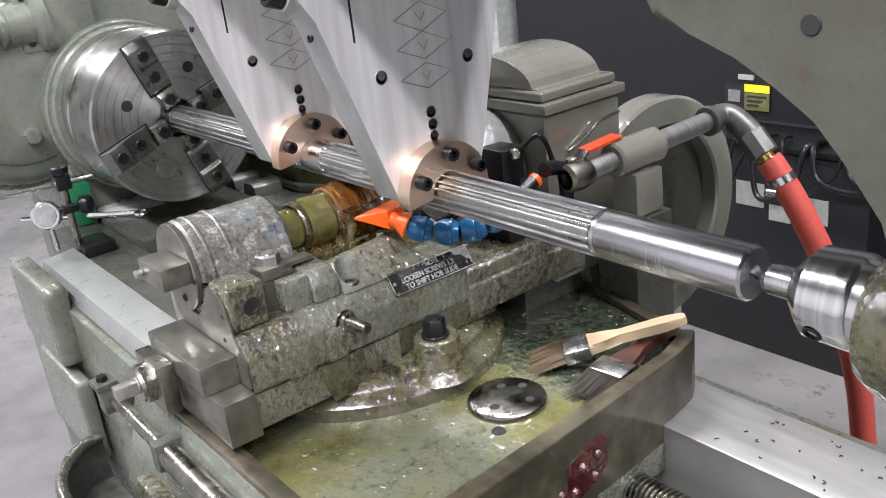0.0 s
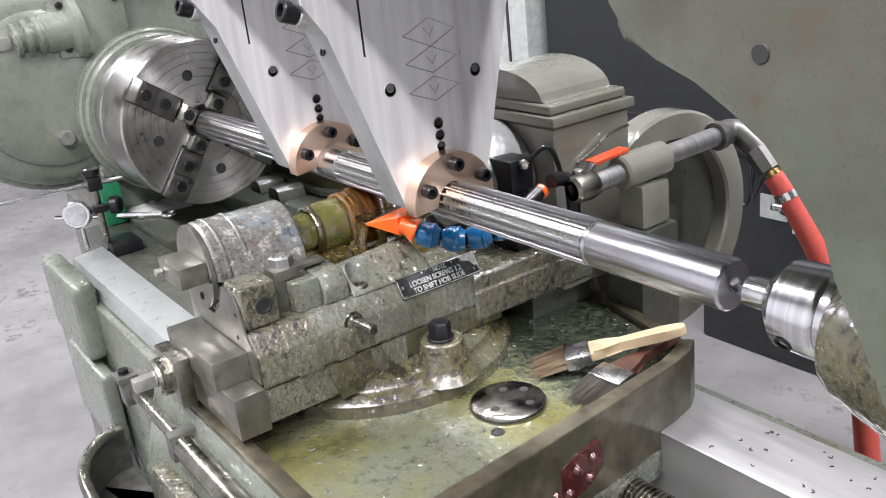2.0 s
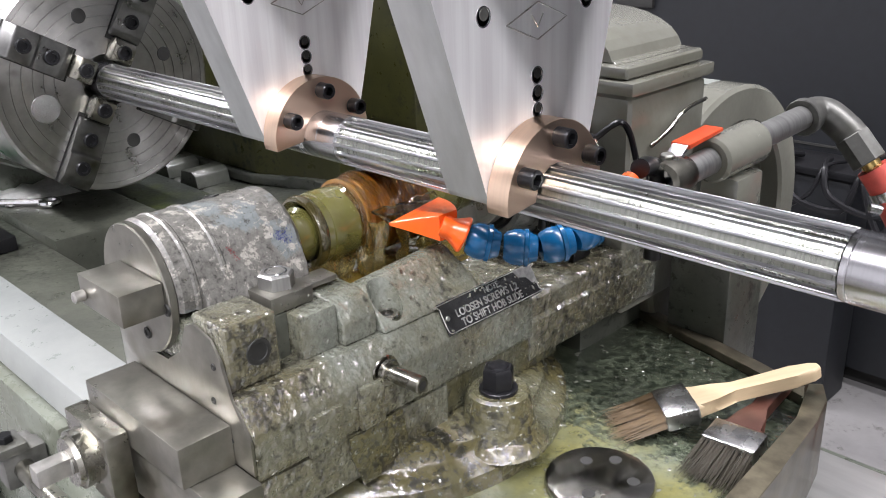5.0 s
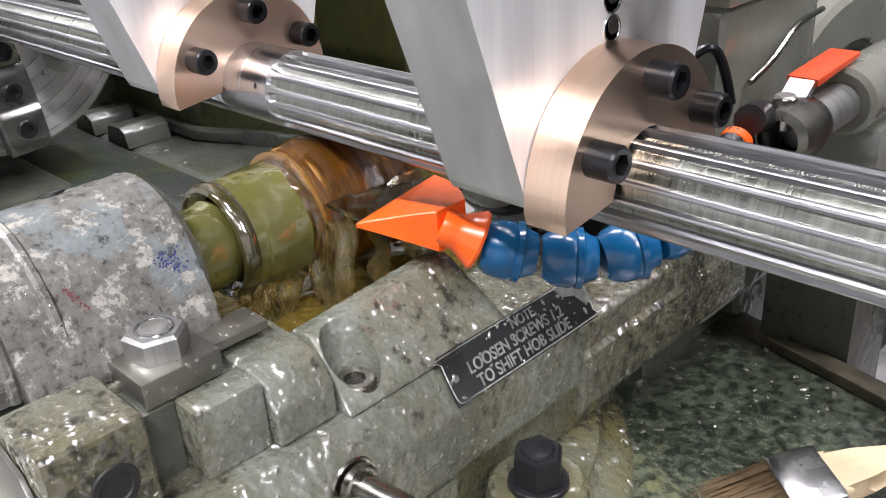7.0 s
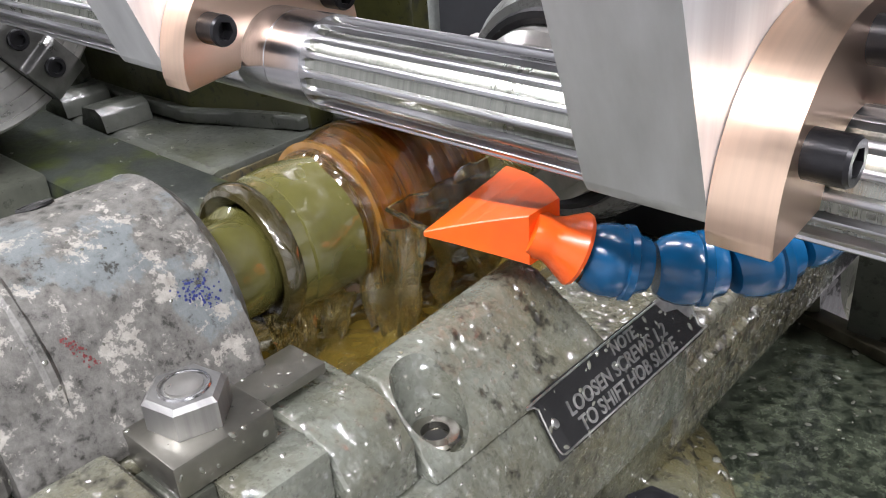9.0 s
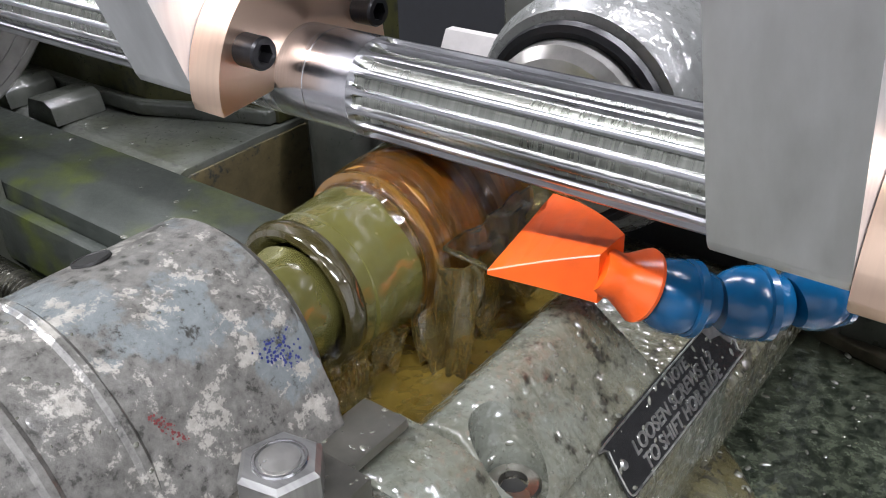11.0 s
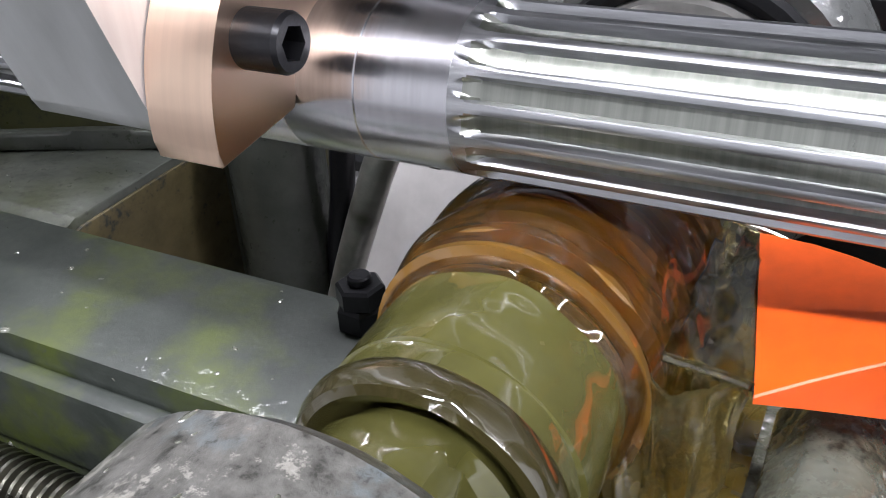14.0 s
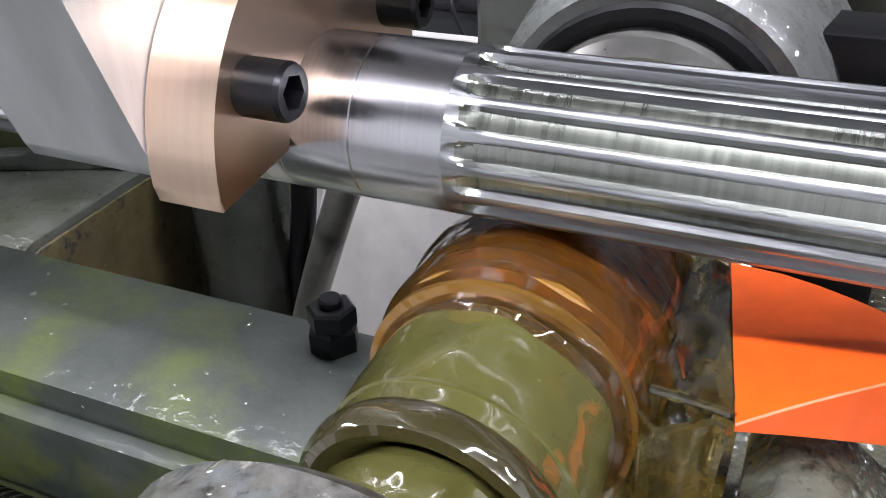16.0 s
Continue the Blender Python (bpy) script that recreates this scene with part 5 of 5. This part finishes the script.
part("sleeve", rod((-0.181, -0.268, 0.858), (0.02, -0.268, 0.858), 0.0145), STEEL_OILY, th)
part("lower_rail", box(-0.20, 0.05, -0.305, -0.2865, 0.72, 0.842, 0.003), GREEN_OILY, th)
th = thing("chip_pan", (-0.3, -0.34, 0.6), "black oily drip pan with rolled rim under the bed", "pan")
path = smooth_path([(-0.12, -0.30, 0.74), (-0.25, -0.345, 0.745), (-0.36, -0.35, 0.75), (-0.43, -0.335, 0.75), (-0.475, -0.30, 0.75), (-0.48, -0.27, 0.75)], 6)
part("rim", pipe(path, 0.008, 12), STEEL_OILY, th)
b = prism([(p.x, p.y) for p in path] + [(-0.12, -0.258), (-0.40, -0.258)], 2, 0.655, 0.69, 0.003)
part("pan_floor", b, IRON_DARK, th)
b = bmesh.new()
lo = [b.verts.new((p.x * 0.98, p.y, 0.67)) for p in path]
hi = [b.verts.new(p) for p in path]
for k in range(len(path) - 1):
    b.faces.new([lo[k], lo[k + 1], hi[k + 1], hi[k]])
bmesh.ops.solidify(b, geom=b.faces[:], thickness=0.003)
part("pan_wall", b, IRON_DARK, th)
part("stand", box(-0.42, -0.14, -0.33, -0.262, 0.0, 0.654, 0.01), GREEN_DARK, th)

# dial gauge and spanner lying on the bed
th = thing("green_box", (-0.86, -0.17, 0.93), "small green plastic box behind the dial gauge", "box")
part("box_body", box(-0.897, -0.862, -0.137, -0.100, 0.9225, 0.994, 0.006), GREEN_BOX, th)
th = thing("dial_gauge", (-0.70, -0.21, 0.93), "dial gauge on a chromed stand beside the chuck", "gauge")
DC = (-0.70, -0.211, 1.001)
g = part("dial", revolve([(0, 0), (0, 0.019), (0.003, 0.021), (0.012, 0.021), (0.014, 0.019), (0.014, 0)], DC, (0.85, -0.45, 0.2), 28), STEEL_BRIGHT, th)
part("dial_face", revolve([(0.0141, 0.0155), (0.0145, 0.015), (0.0145, 0)], DC, (0.85, -0.45, 0.2), 24), FERRULE, g)
part("stem", rod((-0.70, -0.211, 0.981), (-0.70, -0.211, 0.945), 0.0035), STEEL_BRIGHT, th)
part("bezel_lug", box(-0.712, -0.696, -0.19, -0.168, 0.995, 1.006, 0.002), BLACK, g)
part("arm", rod((-0.72, -0.34, 1.041), (-0.72, -0.13, 1.035), 0.0036), STEEL_BRIGHT, th)
part("lower_arm", rod((-0.718, -0.177, 1.000), (-0.70, -0.205, 1.000), 0.003), STEEL_BRIGHT, th)
part("post", rod((-0.722, -0.175, 0.9225), (-0.722, -0.175, 1.052), 0.0055), STEEL_OILY, th)
part("clamp", box(-0.733, -0.711, -0.186, -0.164, 1.026, 1.048, 0.003), BLACK, th)
part("cap_knob", revolve([(0, 0.012), (0.004, 0.0135), (0.010, 0.0135), (0.012, 0.011), (0.012, 0)], (-0.722, -0.175, 1.0505), (0, 0, 1), 20), BLACK, th)
part("knob", rod((-0.715, -0.160, 0.999), (-0.705, -0.146, 0.999), 0.014, 16, None, 0.003), BLACK, th)
part("foot", box(-0.752, -0.69, -0.1775, -0.13, 0.9225, 0.940, 0.003), BLACK, th)
th = thing("spanner", (-0.86, -0.115, 0.93), "chromed ring spanner lying across the deck", "tool")
sp0, sp1 = Vector((-0.955, -0.20, 0.9375)), Vector((-0.80, -0.055, 0.9375))
part("handle", rod(sp0, sp1, 0.0048, 10), STEEL_BRIGHT, th)
part("ring_end", torus(sp1 + (sp1 - sp0).normalized() * 0.009, (0, 0, 1), 0.0105, 0.0042, 24, 8), STEEL_BRIGHT, th)
th = thing("shop_cloth", (-0.87, -0.05, 0.932), "crumpled white paper wipe lying on the deck", "cloth")
b = bmesh.new()
rows = [[b.verts.new((-0.93 + 0.105 * i / 14 + 0.01 * j / 12, -0.092 + 0.094 * j / 12, 0.9345 + 0.010 * abs(noise.noise(Vector((i * 0.42, j * 0.42, 1.3)))) * min(1, i * (14 - i) / 14, j * (12 - j) / 12))) for j in range(13)] for i in range(15)]
for p, q in zip(rows, rows[1:]):
    for j in range(12):
        b.faces.new([p[j], q[j], q[j + 1], p[j + 1]])
bmesh.ops.solidify(b, geom=b.faces[:], thickness=0.0012)
part("wipe", b, WHITE, th)

# ---- pump, valve and piping behind the shaft ----
pu = thing("pump_unit", (-0.2, 0.28, 0.86), "oily green gearbox with arched cover behind the shaft", "machine part")
part("gear_body", box(-0.31, -0.098, 0.215, 0.345, 0.90, 1.115, 0.008, 3), PUMP, pu)
part("cover_flange", box(-0.315, -0.093, 0.21, 0.35, 1.1155, 1.128, 0.003), PUMP, pu)
part("cover_step", box(-0.305, -0.103, 0.215, 0.345, 1.1283, 1.141, 0.005, 3), PUMP, pu)
archp = [(-0.30, 1.1413)] + [(-0.21 + 0.085 * math.cos(radians(a)), 1.1413 + 0.036 * math.sin(radians(a))) for a in range(170, -1, -14)] + [(-0.115, 1.1413)]
part("arched_cover", prism(archp, 1, 0.222, 0.338, 0.008, 3), PUMP, pu, "arched green cover")
part("vent_wire", pipe(smooth_path([(-0.094, 0.245, 1.065), (-0.092, 0.27, 1.075), (-0.092, 0.30, 1.09), (-0.092, 0.335, 1.094)]), 0.002, 8), STEEL_OILY, pu)
part("drive_housing", revolve([(0, 0.044), (0.002, 0.060), (0.012, 0.066), (0.07, 0.074), (0.085, 0.072), (0.085, 0)], (HX, 0.128, HZ), (0, 1, 0), 48), HOUSING, pu, "round cast spindle housing")
part("seal_ring", torus((HX, 0.128, HZ), (0, 1, 0), 0.0505, 0.0048, 40, 8), BLACK, pu)
part("bearing_nose", revolve([(0, 0), (0, 0.040), (0.004, 0.046), (0.016, 0.0475), (0.016, 0)], (HX, 0.113, HZ), (0, 1, 0), 40), STEEL, pu)
part("foot", box(-0.30, -0.12, 0.18, 0.40, 0.80, 0.899, 0.008), GREEN_DARK, pu)
mf = thing("terminal_block", (-0.13, 0.17, 0.97), "black manifold block with capped screws", "manifold")
part("block", box(-0.19, -0.112, 0.155, 0.19, 1.045, 1.085, 0.003), BLACK, mf)
for k in range(4):
    part("fitting", rod((-0.18 + 0.02 * k, 0.152, 1.046), (-0.18 + 0.02 * k, 0.146, 1.0), 0.0055), BLACK, mf)
part("plug", rod((-0.111, 0.172, 1.079), (-0.104, 0.172, 1.08), 0.006), STEEL_OILY, mf)
part("block_mount", box(-0.185, -0.115, 0.16, 0.185, 0.9695, 1.0445, 0.002), BLACK, mf)
part("cable", pipe(smooth_path([(-0.115, 0.185, 1.08), (-0.10, 0.20, 1.095), (-0.095, 0.21, 1.085), (-0.09, 0.215, 1.06)]), 0.003, 8), BLACK, mf)

fw = thing("flywheel", (-0.13, 0.40, 0.95), "heavy grey handwheel rim behind the piping", "wheel")
part("rim", revolve([(-0.02, 0.123), (-0.02, 0.156), (-0.016, 0.160), (0.016, 0.160), (0.02, 0.156), (0.02, 0.123), (0.016, 0.120), (-0.016, 0.120), (-0.02, 0.123)], (-0.125, 0.434, 0.928), (1, 0, 0), 64), PUMP, fw)
part("web", revolve([(-0.006, 0.121), (0.004, 0.121), (0.004, 0.03), (0.02, 0.028), (0.02, 0), (-0.006, 0), (-0.006, 0.121)], (-0.135, 0.434, 0.928), (1, 0, 0), 48), GREEN_DARK, fw)
part("axle_stand", box(-0.20, -0.15, 0.409, 0.459, 0.78, 0.929, 0.004), GREEN_DARK, fw)

vl = thing("ball_valve", (-0.05, 0.3, 0.98), "ball valve with red lever on galvanised piping", "valve")
part("pipe", rod((-0.048, 0.215, 1.052), (-0.042, 0.455, 1.062), 0.0125), GALV, vl, "galvanised pipe")
part("sleeve", rod((-0.047, 0.268, 1.054), (-0.045, 0.345, 1.057), 0.0215, 24, None, 0.003), PUMP, vl, "green cast sleeve")
part("valve_body", revolve([(0, 0.012), (0.004, 0.016), (0.02, 0.018), (0.034, 0.016), (0.038, 0.012), (0.038, 0)], (-0.049, 0.192, 1.0515), (0.02, 1, 0.04), 20), STEEL_OILY, vl)
part("valve_stem", rod((-0.055, 0.21, 1.052), (-0.055, 0.21, 1.0725), 0.006), STEEL, vl)
part("stem_nut", hexa((-0.055, 0.21, 1.0665), (0, 0, 1), 0.012, 0.005), STEEL_OILY, vl)
part("lever", prism([(0.198, 1.064), (0.22, 1.064), (0.232, 1.0735), (0.285, 1.0785), (0.285, 1.0805), (0.231, 1.0765), (0.218, 1.0665), (0.198, 1.0665)], 0, -0.063, -0.048, 0.0006), STEEL_BRIGHT, vl, "bent steel lever")
part("grip", prism([(0.231, 1.0725), (0.288, 1.0775), (0.2885, 1.0815), (0.2305, 1.0775)], 0, -0.065, -0.046, 0.0015), RED_GRIP, vl, "red vinyl grip")
part("casting_leg", box(-0.065, -0.025, 0.285, 0.335, 0.98, 1.036, 0.006), PUMP, vl)
part("flange", box(-0.085, -0.02, 0.275, 0.345, 0.80, 0.9795, 0.006), GREEN_DARK, vl)
el = part("elbow", pipe(smooth_path([(-0.042, 0.448, 1.0615), (-0.04, 0.468, 1.0625), (-0.030, 0.478, 1.060), (-0.012, 0.480, 1.048), (0.0, 0.480, 1.038)]), 0.0165, 18), IRON_DARK, vl, "galvanised elbow")
part("collar", rod((-0.042, 0.442, 1.061), (-0.0417, 0.452, 1.0618), 0.0195), IRON_DARK, vl)
part("hose_socket", rod((-0.004, 0.480, 1.041), (0.018, 0.480, 1.016), 0.0185, 8), IRON_DARK, vl)
part("hose_nipple", rod((0.015, 0.481, 1.019), (0.026, 0.485, 1.003), 0.010), BRASS, vl, "brass nipple")
ho = thing("rubber_hose", (0.1, 0.5, 0.4), "red rubber air hose with steel clamp", "hose")
hp = smooth_path([(0.020, 0.484, 1.010), (0.034, 0.488, 0.990), (0.062, 0.498, 0.938), (0.088, 0.51, 0.875), (0.112, 0.52, 0.795), (0.132, 0.53, 0.70), (0.15, 0.54, 0.55), (0.20, 0.57, 0.3), (0.3, 0.62, 0.03), (0.5, 0.7, 0.02)], 8)
part("tube", pipe(hp, 0.0165, 16), RUBBER, ho)
part("hose_clamp", revolve([(-0.005, 0.0172), (-0.005, 0.0182), (0.005, 0.0182), (0.005, 0.0172)], (0.037, 0.489, 0.9855), (0.45, 0.12, -0.8), 24), STEEL_BRIGHT, ho)
part("clamp_screw", rod((0.030, 0.462, 0.975), (0.040, 0.470, 0.972), 0.005), STEEL_BRIGHT, ho)
th = thing("black_bin", (-0.72, 1.70, 0), "black tool cupboard with white paper labels behind the machine", "cupboard")
part("carcass", box(-1.02, -0.42, 1.64, 1.785, 0.0, 0.625, 0.012), NAVY, th)
part("top", box(-1.03, -0.41, 1.63, 1.787, 0.6255, 0.645, 0.006), BLACK, th)
for x0, x1, z0, z1 in ((-0.812, -0.722, 0.455, 0.525), (-0.705, -0.640, 0.425, 0.470), (-0.60, -0.53, 0.44, 0.51)):
    part("paper_label", box(x0, x1, 1.636, 1.6395, z0, z1, 0), PALE, th)
th = thing("cable_bundle", (-0.6, 1.60, 0), "dark bundle of cables hanging behind the machine", "cables")
rnd = random.Random(8)
for k in range(7):
    x0 = -0.95 + 0.09 * k
    x1 = x0 + rnd.uniform(0.1, 0.3)
    part("cable", pipe(smooth_path([(x0, 1.70, 0.655), (x0 + 0.02, 1.622, 0.655), (x0 + 0.05, 1.60, 0.55 + rnd.uniform(-0.05, 0.05)), (x1 - 0.03, 1.60, 0.54 + rnd.uniform(-0.06, 0.06)), (x1, 1.622, 0.655), (x1 + 0.02, 1.70, 0.655)]), rnd.choice((0.005, 0.008)), 8), BLACK, th)
b = bmesh.new()
rnd = random.Random(21)
for k in range(70):
    x, y, a = rnd.uniform(0.15, 0.9), rnd.uniform(0.155, 0.245), rnd.uniform(0, 6.28)
    n = rnd.uniform(0.0012, 0.004)
    pts_ = [(x + math.cos(a + c * 0.9) * n * c, y + math.sin(a + c * 0.9) * n * c, 0.8208 + 0.0004 * abs(c)) for c in (-1, -0.4, 0.2, 0.9)]
    b = pipe(pts_, 0.0005, 5, b)
lone("steel_chips", b, BLACK, "scattered dark steel chips on the bright way", "chips", kind="stuff")

# hoses and bits seen below the shaft, behind the hob
th = thing("coolant_pipe", (-0.42, 0.26, 0.7), "bent grey coolant pipe behind the hob", "pipe")
part("pipe", pipe(smooth_path([(-0.358, 0.195, 1.02), (-0.368, 0.195, 0.99), (-0.384, 0.195, 0.953), (-0.414, 0.20, 0.878), (-0.433, 0.205, 0.82), (-0.438, 0.207, 0.761)]), 0.0095, 14), STEEL, th)
th = thing("black_hose", (-0.48, 0.25, 0.7), "black rubber hose behind the hob", "hose")
part("tube", pipe(smooth_path([(-0.468, 0.30, 1.0), (-0.474, 0.30, 0.94), (-0.480, 0.30, 0.88), (-0.492, 0.302, 0.82), (-0.494, 0.302, 0.761)]), 0.0095, 14), BLACK, th)
th = thing("gland_bolt", (-0.343, 0.112, 0.925), "black stud with two oily locknuts on the rear way", "bolt")
part("nut", hexa((-0.343, 0.112, 0.9252), (0, 0, 1), 0.022, 0.0125, None, 10), BLACK, th)
part("locknut", hexa((-0.343, 0.112, 0.9384), (0, 0, 1), 0.021, 0.010, None, 34), BLACK, th)
part("stud_end", rod((-0.343, 0.112, 0.948), (-0.343, 0.112, 0.953), 0.0058), BLACK, th)


# ---- oil droplets ----
def droplets(name, parts, count, small, large, label, seed, material=DROP, reach=2.2):
    """Many small domes of oil scattered over the upper and front sides of parts."""
    rnd = random.Random(seed)
    tris, weights = [], []
    for ob in parts:
        root = ob
        while root.parent is not None:
            root = root.parent
        at = Vector(root["at"])
        me = ob.data
        me.calc_loop_triangles()
        for t in me.loop_triangles:
            n = t.normal
            if n.dot(Vector((0.55, -0.35, 0.75))) > 0.25:
                tris.append(([me.vertices[k].co + at for k in t.vertices], n.copy()))
                weights.append(t.area)
    b = bmesh.new()
    for (p, q, s_), n in rnd.choices(tris, weights, k=count):
        u, v = rnd.random(), rnd.random()
        if u + v > 1:
            u, v = 1 - u, 1 - v
        c = p + (q - p) * u + (s_ - p) * v
        e1 = n.orthogonal().normalized()
        e2 = n.cross(e1)
        turn = rnd.uniform(0, 6.28)
        e1, e2 = e1 * math.cos(turn) + e2 * math.sin(turn), e2 * math.cos(turn) - e1 * math.sin(turn)
        rad = small + (large - small) * rnd.random() ** 3
        long = rnd.uniform(1.0, reach)
        rows = [[b.verts.new(c + (e1 * math.cos(a * math.pi / 4) * long + e2 * math.sin(a * math.pi / 4)) * rad * w + n * rad * h) for a in range(8)] for w, h in ((1.0, -0.05), (0.8, 0.22), (0.4, 0.40))]
        for x_, y_ in zip(rows, rows[1:]):
            for k in range(8):
                b.faces.new([x_[k], x_[(k + 1) % 8], y_[(k + 1) % 8], y_[k]])
        b.faces.new(rows[-1])
    return lone(name, b, material, label, "oil", kind="stuff")


def wet_parts(thing_name, names):
    top = bpy.data.objects[thing_name]
    return [ob for ob in top.children_recursive if ob.type == "MESH" and ob.name.split(".")[0] in names]


droplets("oil_droplets", wet_parts("hobbing_slide", ("pillar", "slide_body", "slide_extension", "wedge_block", "guide_block", "front_pad", "bolt_boss", "base_block", "lower_lip", "nut_plate", "guide_strip")), 3600, 0.0003, 0.0013, "fine oil droplets all over the slide casting", 3)
droplets("oil_droplets", wet_parts("hobbing_slide", ("bearing_cap", "hole_block", "bracket")), 260, 0.0003, 0.0010, "few oil droplets on the bearing cap", 4)
droplets("oil_droplets", wet_parts("coolant_tray", ("tray_floor",)) + wet_parts("hobbing_slide", ("swivel_base",)), 1700, 0.0004, 0.0024, "oil droplets on the wet tray", 5)
droplets("oil_droplets", wet_parts("machine_bed", ("rear_way", "bed_ledge")), 160, 0.0006, 0.0022, "oil droplets on the rear way", 6)
droplets("oil_droplets", wet_parts("instruction_label", ("plate",)), 60, 0.0004, 0.0012, "oil droplets on the label", 7)
# ---- movement ----
TURN = 62.0


def motions():
    for ob, x in ((shaft, 0.0), (ch, CX)):
        walk(ob, [(0.25 * k, pose(x, 0, AX, TURN * 0.25 * k, 0, 0)) for k in range(65)])
    walk(hob, [(0.05 * k, pose(HX, 0, HZ, 0, -16 * TURN * 0.05 * k, 0)) for k in range(321)])
    for ob, ph in ((oil_a, 0.0), (oil_b, 1.7)):
        walk(ob, [(0.2 * k, pose(HX, 0, HZ, 0, 9 * math.sin(2.3 * 0.2 * k * 2 + ph), 0)) for k in range(81)])
    walk(jet, [(0.2 * k, pose(-0.172, 0.006 + 0.0006 * math.sin(5.1 * 0.2 * k), 1.056, 1.5 * math.sin(7 * 0.2 * k), 1.0 * math.sin(4.3 * 0.2 * k), 0)) for k in range(81)])
    for i, (ob, at) in enumerate(falls):
        walk(ob, [(0.2 * k, pose(at[0] + 0.001 * math.sin(6 * 0.2 * k + i), at[1] + 0.001 * math.sin(3.7 * 0.2 * k + 2 * i), at[2], 0, 0, 6 * math.sin(5 * 0.2 * k + i))) for k in range(81)])


motions()
